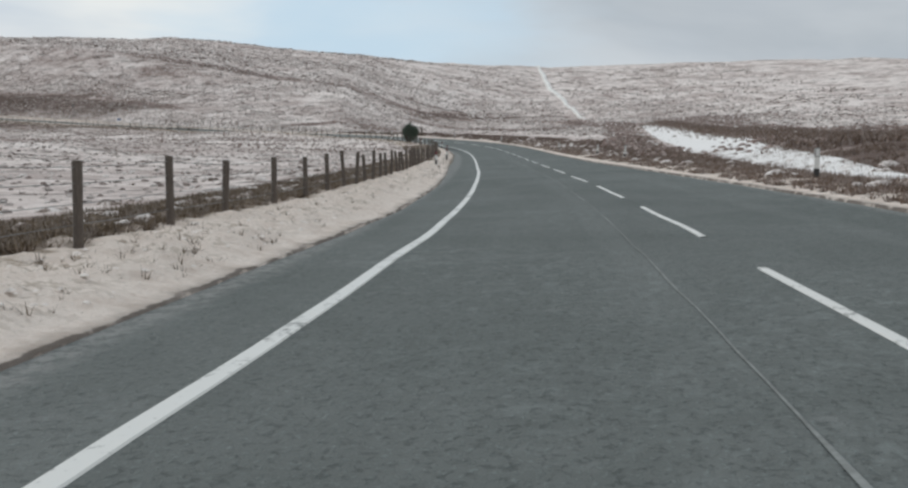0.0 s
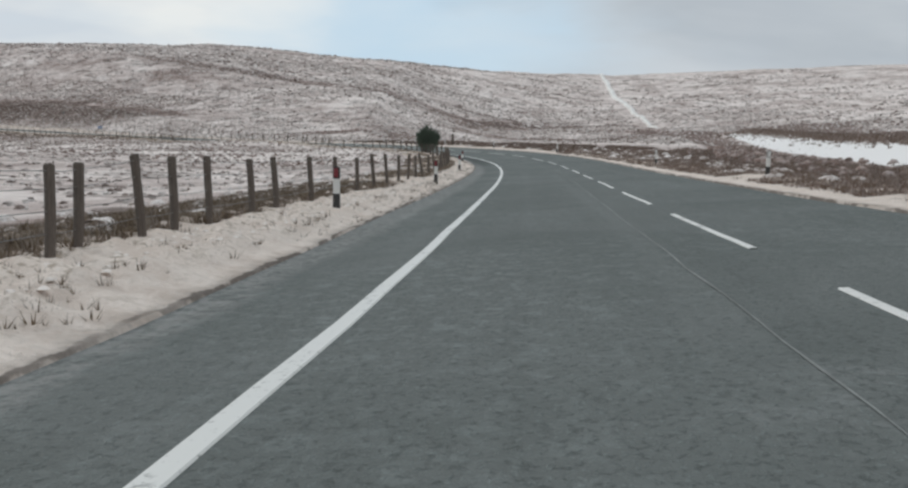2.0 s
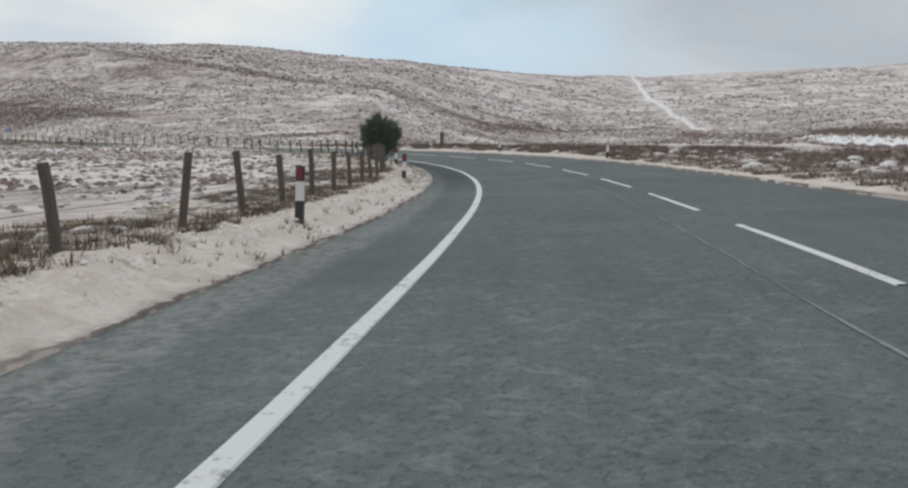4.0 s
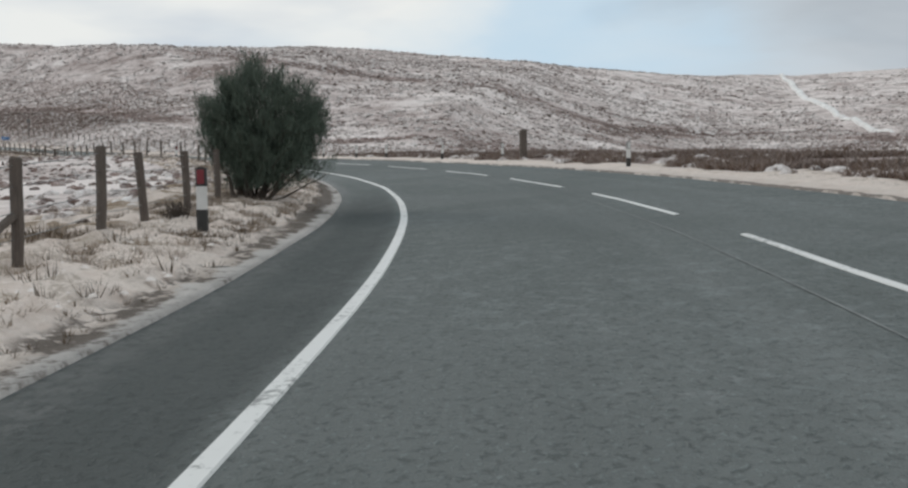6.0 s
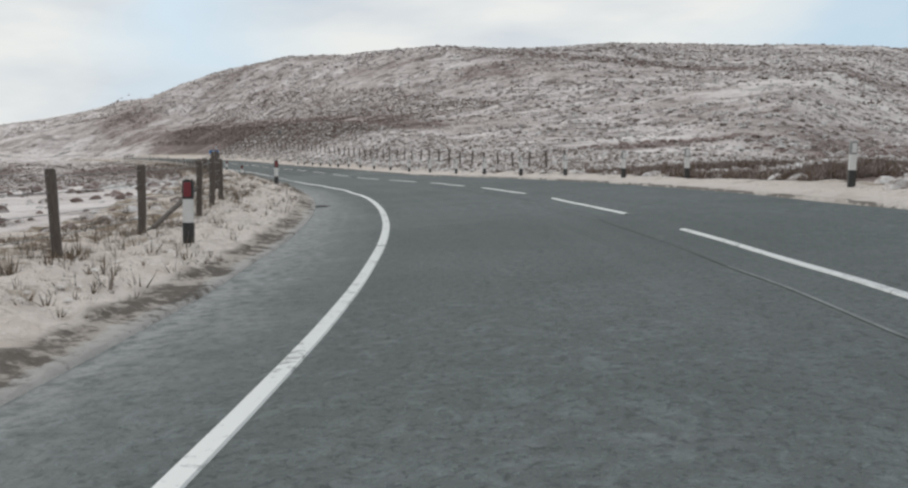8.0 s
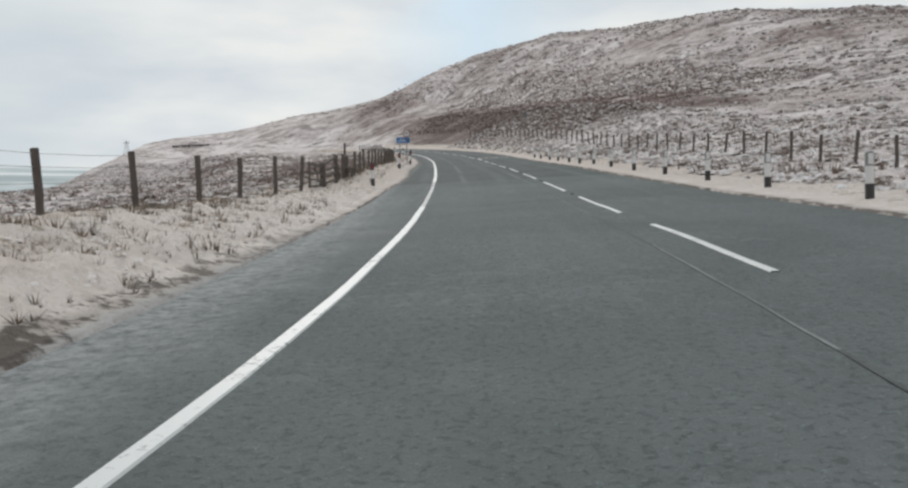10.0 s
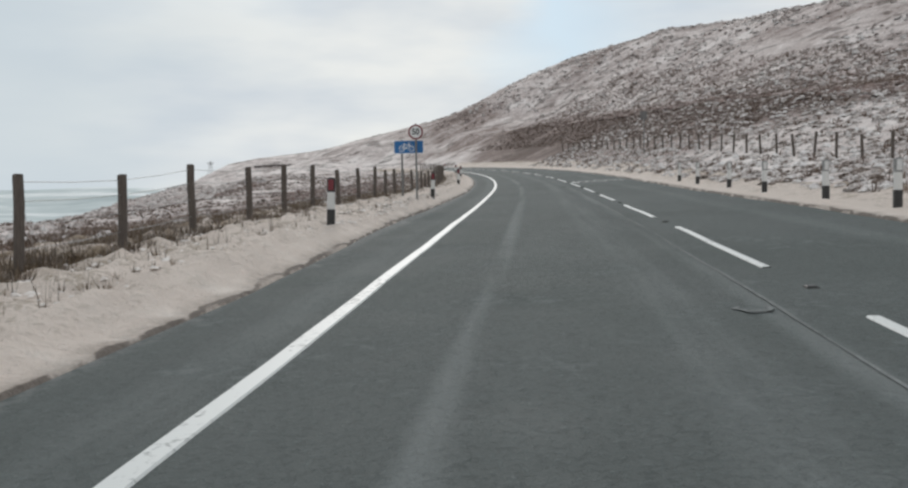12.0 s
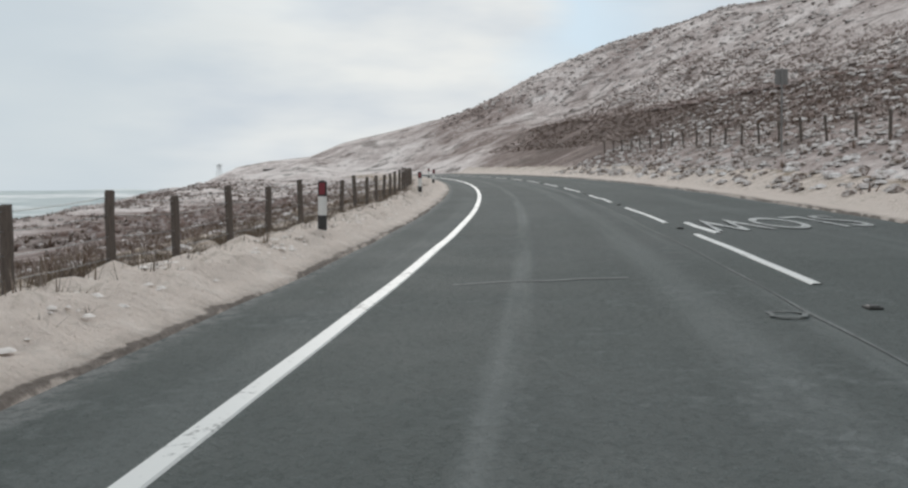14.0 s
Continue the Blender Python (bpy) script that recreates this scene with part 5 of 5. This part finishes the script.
def tussock_material():
    """Old snow lying in scraps on dark matted grass."""
    m, nt, b = material("snowy_tussock")
    v = coords(nt)
    n1, n2 = noise_node(nt, 1.5, 5, 0.65, v, 0.4), noise_node(nt, 8, 4, 0.65, v)
    k = math_node(nt, "ADD", math_node(nt, "MULTIPLY", n1, 0.65), math_node(nt, "MULTIPLY", n2, 0.35))
    nt.links.new(ramp_node(nt, k, ((0.40, (0.10, 0.075, 0.06)), (0.46, (0.28, 0.225, 0.195)), (0.51, (0.62, 0.565, 0.54)), (0.60, (0.82, 0.78, 0.76)))), b.inputs["Base Color"])
    b.inputs["Roughness"].default_value = 0.9
    b.inputs["Specular IOR Level"].default_value = 0.15
    bump_node(nt, b, k, 1.0, 0.15)
    return m


TUSSOCK = tussock_material()


def clump_material():
    """Heather clumps: each one bare, dusted or snowed over."""
    m, nt, b = material("heather_clump")
    g = nt.nodes.new("ShaderNodeNewGeometry")
    v = coords(nt)
    k = math_node(nt, "ADD", math_node(nt, "MULTIPLY", g.outputs["Random Per Island"], 0.75), math_node(nt, "MULTIPLY", noise_node(nt, 1.6, 4, 0.65, v), 0.35))
    nt.links.new(ramp_node(nt, k, ((0.12, (0.19, 0.145, 0.128)), (0.30, (0.30, 0.247, 0.226)), (0.45, (0.49, 0.43, 0.405)), (0.85, (0.74, 0.69, 0.665)))), b.inputs["Base Color"])
    b.inputs["Roughness"].default_value = 0.95
    b.inputs["Specular IOR Level"].default_value = 0.1
    bump_node(nt, b, noise_node(nt, 5, 4, 0.65, v), 1.0, 0.2)
    return m


CLUMP = clump_material()
CLOD = plain("trodden_verge_snow", (0.80, 0.735, 0.69), 0.9, 0.14, 2.5, 0.02)
BARE = plant_material("bare_heather", (0.135, 0.094, 0.081), (0.29, 0.212, 0.185), 0.3)


def off_track(p):
    """Leave the hill track and the smooth field free."""
    a = np.abs(p[:, 0] - np.interp(p[:, 1], (326, 366, 440, 512, 600, 700), (48, 51.4, 55, 56, 61, 67))) > 6.0
    b = np.abs(p[:, 0] - np.interp(p[:, 1], FIELD_Y, FIELD_X)) > 6.0
    return p[(a | (p[:, 1] < 326)) & (b | (p[:, 1] > 302))]


def in_heather(p):
    """Keep places where heather grows thick."""
    rng = np.random.RandomState(9)
    return p[heather(p[:, 0], p[:, 1]) > rng.uniform(0.3, 0.9, len(p))]


def build_plants():
    edge = [
        blades(by_road(14000, -20, 74, -7.2, -3.75, 101, (0.6, 1.3), -0.5, 11), 12, 0.21, 1.3, 0.026, 1),
        blades(by_road(9000, 66, 122, -7.0, -3.3, 155, (0.6, 1.3), 0.3, 11), 11, 0.2, 1.3, 0.024, 35),
        blades(by_road(3000, 122, 205, -5.5, -3.3, 119, (0.5, 1.1), 0.45, 7), 8, 0.24, 0.9, 0.02, 19),
        blades(by_road(9000, -20, 340, -3.7, -1.85, 102, (0.35, 1.0), 0.42, 2.5), 6, 0.15, 1.1, 0.016, 2),
        blades(by_road(9000, 205, 340, -8.0, -3.3, 103, (0.6, 1.2), 0.5, 6), 9, 0.2, 1.2, 0.025, 3),
        blades(by_road(2200, 129, 147, -4.6, -2.3, 157, (0.5, 1.2), 0.2, 3), 9, 0.14, 1.4, 0.016, 37),
        blades(by_road(900, 125, 215, -3.9, -2.0, 104, (0.5, 1.2), 0.4, 3), 8, 0.24, 0.9, 0.018, 4),
        blades(by_road(5000, 224, 300, -4.8, -3.35, 156, (0.6, 1.3), 0.1, 5), 11, 0.22, 1.2, 0.022, 36),
        blades(by_road(1500, 220, 300, -4.2, -2.2, 108, (0.5, 1.2), 0.4, 2), 4, 0.36, 0.45, 0.012, 8),
    ]
    straw = [
        blades(by_road(2400, 110, 131, -4.3, -2.3, 153, (0.5, 1.2), 0.1, 3), 9, 0.13, 1.6, 0.014, 33),
        blades(by_road(8000, 131, 150, -4.2, -2.15, 150, (0.5, 1.2), 0.1, 3), 9, 0.12, 1.7, 0.014, 30),
        blades(by_road(5000, 150, 205, -4.9, -2.6, 151, (0.5, 1.1), 0.45, 3), 8, 0.12, 1.6, 0.014, 31),
        blades(by_road(8000, 222, 320, -4.2, -1.95, 152, (0.4, 1.1), 0.4, 2), 6, 0.11, 1.5, 0.012, 32),
    ]
    stuff("straw_grass", straw, PALE_STEMS, "pale straw grass matted with snow on the verge", "grass")
    stuff("dead_grass", edge, DEAD, "dead brown grass tufts poking through verge snow", "grass")
    belt = [
        blades(by_road(20000, 126, 186, 9.2, 18.0, 105, (0.4, 1.35), 0.48, 9), 14, 0.34, 1.4, 0.035, 5),
        blades(by_road(20000, 5, 128, 9.1, 21.0, 106, (0.45, 1.1), 0.05, 8), 12, 0.28, 1.1, 0.04, 6),
        blades(by_road(10000, -5, 128, 8.05, 10.8, 142, (0.5, 1.1), 0.05, 5), 11, 0.2, 1.4, 0.045, 22),
        blades(by_line(6000, ((8.5, 16), (13, 44), (20.5, 92), (27, 130), (40, 195)), 2.2, 120, (0.6, 1.2)), 12, 0.34, 1.0, 0.05, 20),
        blades(by_line(9000, ((62, 280), (56, 210), (47.5, 150), (35, 83), (27, 56)), 5.5, 121, (0.6, 1.7)), 10, 0.45, 0.9, 0.09, 21),
        blades(by_road(15000, 280, 378, 15.0, 44, 107, (0.5, 1.0), -0.4, 22), 12, 0.3, 1.6, 0.07, 7),
        blades(by_road(2600, 186, 330, 9.0, 22.0, 109, (0.5, 1.2), 0.6, 6), 10, 0.4, 0.8, 0.05, 9),
        blades(by_road(7000, 205, 345, -34, -5.5, 117, (0.6, 1.3), 0.35, 14), 11, 0.2, 1.5, 0.06, 17),
    ]
    belt.append(blades(by_road(2600, 228, 300, -9.0, -4.4, 154, (0.6, 1.2), 0.3, 4), 11, 0.28, 1.1, 0.04, 34))
    stuff("brown_heather", belt, BROWN, "brown heather and bracken lightly dusted with snow", "heather")
    wide = [
        blades(by_area(9000, -75, 60, 10, 330, 110, (0.7, 1.6), -0.1, 14), 9, 0.17, 1.7, 0.09, 10),
        blades(by_area(12000, -190, 70, 150, 420, 111, (0.6, 1.4), 0.0, 30), 7, 0.28, 1.4, 0.14, 11),
        blades(by_area(16000, -420, 160, 250, 640, 112, (1.2, 2.6), 0.0, 55, 60), 6, 0.22, 1.6, 0.3, 12),
        blades(by_road(3600, 260, 378, -90, -8, 118, (0.8, 2.0), 0.2, 16), 9, 0.15, 1.8, 0.1, 18),
    ]
    stuff("moor_tussocks", wide, DUN, "dark heather tussocks scattered over the snowy moor", "heather")
    clumps = [
        mounds(off_track(by_area(62000, -330, 110, 205, 440, 130, (0.15, 0.46), -0.35, 34, 22)), 0.55, 30, 4),
        mounds(off_track(by_area(22000, -480, 190, 330, 660, 131, (0.35, 0.95), 0.1, 50, 60)), 0.55, 31, 4),
        mounds(by_area(30000, -110, 0, 10, 260, 132, (0.05, 0.19), -0.6, 14), 0.6, 32, 4),
        mounds(off_track(by_area(9000, 22, 150, 20, 330, 133, (0.25, 0.6), -0.2, 25, 18)), 0.6, 33, 4),
        mounds(by_area(9000, -580, -320, 300, 500, 146, (0.3, 0.8), 0.0, 30, 30), 0.6, 46, 4),
        mounds(by_road(3200, 215, 378, -70, -6, 134, (0.07, 0.22), 0.1, 14), 0.6, 34, 4),
    ]
    bare = [
        mounds(in_heather(by_area(70000, -330, 110, 205, 440, 140, (0.2, 0.55), -3.0, 40, 14)), 0.55, 40, 4),
        mounds(in_heather(by_area(14000, 15, 95, 60, 330, 143, (0.15, 0.5), -3.0, 40, 8)), 0.7, 43, 4),
        mounds(by_road(5000, 108, 205, -75, -5.5, 144, (0.06, 0.24), 0.1, 12), 0.6, 44, 4),
        mounds(by_area(2600, -580, -320, 300, 500, 145, (0.3, 0.9), 0.1, 30, 30), 0.6, 45, 4),
        mounds(in_heather(by_road(12000, 215, 378, -60, -6, 141, (0.1, 0.28))), 0.7, 41, 4),
    ]
    stuff("bare_heather", bare, BARE, "dense bare brown heather patches on the hill", "heather")
    stuff("heather_clumps", clumps, CLUMP, "low heather clumps, some bare and some snow-covered", "heather")
    lumps = [
        mounds(by_road(6500, 178, 330, 8.9, 24, 113, (0.06, 0.28), 0.0, 5), 0.5, 13, 6),
        mounds(by_road(900, 20, 178, 9.0, 15, 114, (0.15, 0.4), 0.5, 5), 0.5, 14),
        mounds(by_road(1300, -20, 200, -9.0, -4.4, 115, (0.10, 0.3), 0.5, 4), 0.45, 15),
        mounds(by_road(1200, 200, 340, -9.0, -4.2, 116, (0.08, 0.26), 0.4, 4), 0.45, 16),
    ]
    clods = [mounds(by_road(int((b - a) * 12), a, b, -3.5, l, 117 + a, (0.012, 0.05)), 0.55, 17, 6) for a, b, l in ((-15, 45, -1.9), (45, 115, -2.5), (115, 200, -2.1), (200, 320, -1.75))] + [mounds(by_road(2600, 205, 300, -3.7, -1.75, 171, (0.02, 0.065), 0.2, 2.0), 0.4, 18, 6)]
    stuff("snow_clods", clods, CLOD, "small clods of trodden snow on the verge", "snow")
    stuff("snow_tussocks", lumps, TUSSOCK, "snow-capped grass tussocks beside the road", "snow")


build_plants()


def build_tree():
    """A bushy evergreen with many stems and upright sprays."""
    x, y = at(136.75, -3.2)
    z = verge_z(136.75, -3.2)
    tree = thing("evergreen_tree", "dark green bushy evergreen tree with many bare stems", "tree", "", Matrix.Translation((float(x), float(y), z)))
    rng = np.random.RandomState(77)
    h = float(np.interp(136.75, RS, RH))
    along = np.array([-math.sin(h), math.cos(h), 0])
    out = np.array([math.cos(h), math.sin(h), 0])
    up = np.array([0, 0, 1.0])
    bm = bmesh.new()
    tips = []
    for k in range(24):
        # limbs fan out from a narrow foot and lean over the road
        u = (k + rng.uniform(0.1, 0.9)) / 24
        side = -0.76 + 2.32 * u
        high = 2.3 - 0.85 * abs(u - 0.42) ** 1.6 / 0.42 ** 1.6 * (0.9 if u > 0.42 else 0.95) + rng.uniform(-0.4, 0.12)
        if k % 4 == 3:
            high *= 0.55
        foot = out * (0.24 * side + rng.uniform(-0.16, 0.16)) + along * rng.uniform(-0.35, 0.4) - up * 0.1
        goal = out * side + along * rng.uniform(-0.85, 0.95) + up * high
        bow = foot + (goal - foot) * 0.45 + out * (goal - foot).dot(out) * 0.16 - up * 0.1 * rng.rand()
        r, p = rng.uniform(0.03, 0.05), foot
        for seg in range(1, 7):
            f = seg / 6
            q = foot * (1 - f) ** 2 + bow * 2 * f * (1 - f) + goal * f * f + rng.normal(0, 0.02, 3)
            way = (q - p) / np.linalg.norm(q - p)
            rod(bm, p, q, r, r * 0.78, 6)
            if q[2] > 0.55:
                for _ in range(2 if seg < 4 else 3):
                    d = way * 0.55 + up * 0.45 + rng.normal(0, 0.36, 3)
                    d /= np.linalg.norm(d)
                    t = q + d * rng.uniform(0.22, 0.5)
                    rod(bm, q, t, r * 0.4, r * 0.12, 4)
                    tips.append((q, t))
            p, r = q, r * 0.78
        tips.append((p - way * 0.2, p + (way * 0.5 + up * 0.5) * rng.uniform(0.2, 0.42)))
    # low sprays that hang over the verge
    for k in range(70):
        a = out * rng.uniform(-0.4, 1.25) + along * rng.uniform(-0.7, 0.8) + up * rng.uniform(0.3, 1.3)
        b = a + out * rng.uniform(-0.15, 0.4) + along * rng.normal(0, 0.15) + up * rng.uniform(0.05, 0.4)
        rod(bm, a * np.array([0.85, 0.85, 0.95]), b, 0.01, 0.003, 4)
        tips.append((a, b))
    for k in range(46):
        a = out * rng.uniform(-0.35, 0.75) + along * rng.uniform(-0.5, 0.55) + up * rng.uniform(0.08, 0.6)
        b = a + out * rng.uniform(-0.1, 0.4) + along * rng.normal(0, 0.15) + up * rng.uniform(0.0, 0.3)
        tips.append((a, b))
    # sprays that round off the crown
    for k in range(150):
        d = rng.normal(0, 1, 3)
        d /= np.linalg.norm(d)
        if d[2] < -0.75:
            continue
        c = out * (0.4 + 1.0 * d[0]) + along * 0.8 * d[1] + up * (1.42 + 0.92 * d[2])
        b = c + (out * d[0] + along * d[1] + up * (0.7 + 0.5 * d[2])) * rng.uniform(0.12, 0.26)
        rod(bm, c - (b - c) * 0.8, b, 0.009, 0.003, 4)
        tips.append((c - (b - c) * 0.5, b))
    part("trunk", bm, BARK, tree, "thin bare brown stems")
    vs = []
    for a, b in tips:
        for _ in range(98):
            u = rng.uniform(-0.15, 1.15)
            c = a + (b - a) * u + rng.normal(0, 0.085 * (1.15 - 0.6 * u), 3)
            if c[2] < 0.06 + 0.2 * rng.rand():
                continue
            d = (b - a) * 0.8 + np.array([0, 0, 0.4]) + rng.normal(0, 0.26, 3)
            d /= np.linalg.norm(d)
            e = np.cross(d, rng.normal(0, 1, 3))
            e /= np.linalg.norm(e)
            ln, w = rng.uniform(0.09, 0.21), rng.uniform(0.004, 0.0085)
            vs += [c - e * w, c + e * w, c + d * ln]
    v = np.array(vs)
    me = bpy.data.meshes.new("crown")
    me.from_pydata([tuple(q) for q in v], [], [(i, i + 1, i + 2) for i in range(0, len(v), 3)])
    me.materials.append(LEAF)
    ob = new("crown", me)
    ob.parent = tree
    ob["label"] = "dark upright evergreen sprays"
    # a low bare thorn bush beside it
    x, y = at(131.3, -3.3)
    bush = thing("thorn_bush", "low bare brown thorn bush beside the fence", "bush", "", Matrix.Translation((float(x), float(y), verge_z(131.3, -3.3))))
    bm = bmesh.new()
    for k in range(130):
        p = np.array([rng.normal(0, 0.07), rng.normal(0, 0.07), -0.05])
        d = np.array([rng.normal(0, 0.45), rng.normal(0, 0.45), 1.0])
        r = 0.009
        for seg in range(3):
            q = p + d / np.linalg.norm(d) * rng.uniform(0.08, 0.15)
            rod(bm, p, q, r, r * 0.6, 4)
            p, r = q, r * 0.6
            d = d + rng.normal(0, 0.35, 3)
    part("crown", bm, BARK, bush, "bare thorny twigs")


LEAF = plant_material("evergreen_sprays", (0.06, 0.078, 0.062), (0.145, 0.18, 0.142))
build_tree()


# ---- the wider land ----
def drape(name, places, wide, mat, label, category, lift=0.25, rows=60):
    """A ribbon laid over the land along a line of places."""
    pts = np.array(places, float)
    t = np.linspace(0, len(pts) - 1, rows)
    x, y = np.interp(t, np.arange(len(pts)), pts[:, 0]), np.interp(t, np.arange(len(pts)), pts[:, 1])
    w = np.interp(t, np.arange(len(pts)), wide) * (1 + 0.12 * waves(t * 9, t * 3, 20, 51))
    dx, dy = np.gradient(x), np.gradient(y)
    n = np.hypot(dx, dy)
    nx, ny = dy / n, -dx / n
    cols = np.linspace(-0.5, 0.5, 9)
    xx = x[:, None] + nx[:, None] * w[:, None] * cols[None]
    yy = y[:, None] + ny[:, None] * w[:, None] * cols[None]
    fade = np.minimum(1, np.minimum(np.arange(rows), np.arange(rows)[::-1]) / 6)[:, None]
    zz = land(xx, yy) + lift * fade * (1 - (2 * np.abs(cols[None])) ** 4 * 1.6)
    me = mesh_of(name, np.stack([xx.ravel(), yy.ravel(), zz.ravel()], 1), grid_faces(rows, len(cols))[:, ::-1], mat, None, True)
    return tagged(new(name, me), label, category, kind="structure")


def build_far():
    drape("snow_field", tuple(zip(FIELD_X, FIELD_Y)), (3.2, 3.2, 4.2, 7.0, 8.3, 9.5, 10, 8, 1.5), SNOWY, "smooth white snow-covered field strip", "field", 0.12, 110)
    drape("hill_track", ((48, 326), (51.4, 366), (55, 440), (56, 512), (61, 600), (67, 700)), (0.4, 1.9, 2.5, 3.0, 3.2, 3.2), TRACK, "pale snowy track climbing the hill", "track", 0.9, 90)
    # the country beyond the valley, its haze put into the surface colour
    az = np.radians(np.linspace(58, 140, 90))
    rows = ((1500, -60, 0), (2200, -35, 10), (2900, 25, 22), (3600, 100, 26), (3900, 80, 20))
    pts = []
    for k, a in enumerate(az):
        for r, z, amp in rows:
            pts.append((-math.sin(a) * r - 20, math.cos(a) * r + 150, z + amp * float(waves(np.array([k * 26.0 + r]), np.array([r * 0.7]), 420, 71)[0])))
    me = mesh_of("backdrop", pts, grid_faces(len(az), len(rows)), PAINTED_HAZE, None, True)
    tagged(new("backdrop", me), "snow-streaked country across the valley, haze painted into its colour", "distant land", kind="structure")
    # a low dry-stone fold on the far spur
    turn = radians(64)
    base = Vector((-566.0, 424.0, ground_at(-566.0, 424.0)))
    fold = thing("sheepfold", "low dark dry-stone sheepfold wall on the spur", "wall", "", pose(*base, 0, 0, 64))
    rng = random.Random(31)

    def lie(u):
        return ground_at(base.x + math.cos(turn) * u, base.y + math.sin(turn) * u) - base.z
    bm = bmesh.new()
    for k in range(32):
        u = -10 + k * 0.68
        box(bm, (0.9, 0.8, rng.uniform(1.0, 1.5)), (u, rng.uniform(-0.1, 0.1), lie(u) + 0.2), None, 0.08)
    part("wall", bm, STONE, fold)
    bm = bmesh.new()
    box(bm, (0.5, 0.5, 3.4), (18.5, 0, lie(18.5) + 0.7), None, 0.08)
    part("pillar", bm, STONE, fold, "lone standing stone")
    for x, y, top in ((-646, 415, 33), (-820, 330, 10)):
        z = ground_at(x, y)
        tall = max(top - z, 8)
        py = thing("pylon", "distant grey steel lattice pylon", "pylon", "pylons in the valley", pose(x, y, z, 0, 0, 40))
        for sx, sy in ((-1, -1), (1, -1), (1, 1), (-1, 1)):
            bm = bmesh.new()
            rod(bm, (sx * 1.6, sy * 1.6, -1), (sx * 0.3, sy * 0.3, tall), 0.14, 0.1, 4)
            part("leg", bm, STEEL, py)
        for z1, wd in ((0.75, 2.2), (0.84, 2.8), (0.93, 2.2)):
            bm = bmesh.new()
            rod(bm, (-wd, 0, tall * z1), (wd, 0, tall * z1), 0.1, None, 4)
            part("cross_arm", bm, STEEL, py)


build_far()


def build_grate():
    """A gully grate in the channel by the verge."""
    q, l = 176.0, -1.5
    x, y = at(q, l)
    g = thing("gully_grate", "rusty iron drain grate in the road channel", "drain", "", pose(float(x), float(y), float(deck(q, l)) + 0.001, 2.0, -2, math.degrees(float(np.interp(q, RS, RH)))))
    bm = bmesh.new()
    for sx, sy, cx, cy in ((0.44, 0.05, 0, -0.2), (0.44, 0.05, 0, 0.2), (0.05, 0.35, -0.195, 0), (0.05, 0.35, 0.195, 0)):
        box(bm, (sx, sy, 0.025), (cx, cy, 0))
    part("frame", bm, IRON, g)
    # near-black plate whose colour stands in for the shaded pit below the bars
    bm = bmesh.new()
    box(bm, (0.36, 0.38, 0.006), (0, 0, -0.008))
    part("dark_pan", bm, MUD_AND_PIT, g, "dark muddy pan under the bars, painted as the shaded pit")
    bm = bmesh.new()
    rng = random.Random(12)
    rim = [bm.verts.new(((0.26 + 0.14 * rng.random()) * math.cos(a), (0.4 + 0.3 * rng.random()) * math.sin(a), 0.003)) for a in np.linspace(0, 2 * math.pi, 22, endpoint=False)]
    bm.faces.new(rim)
    part("mud", bm, MUD_AND_PIT, g, "thin spread of mud round the grate")
    for k in range(6):
        bm = bmesh.new()
        box(bm, (0.03, 0.35, 0.02), (-0.14 + 0.056 * k, 0, 0))
        part("bar", bm, IRON, g)


build_grate()
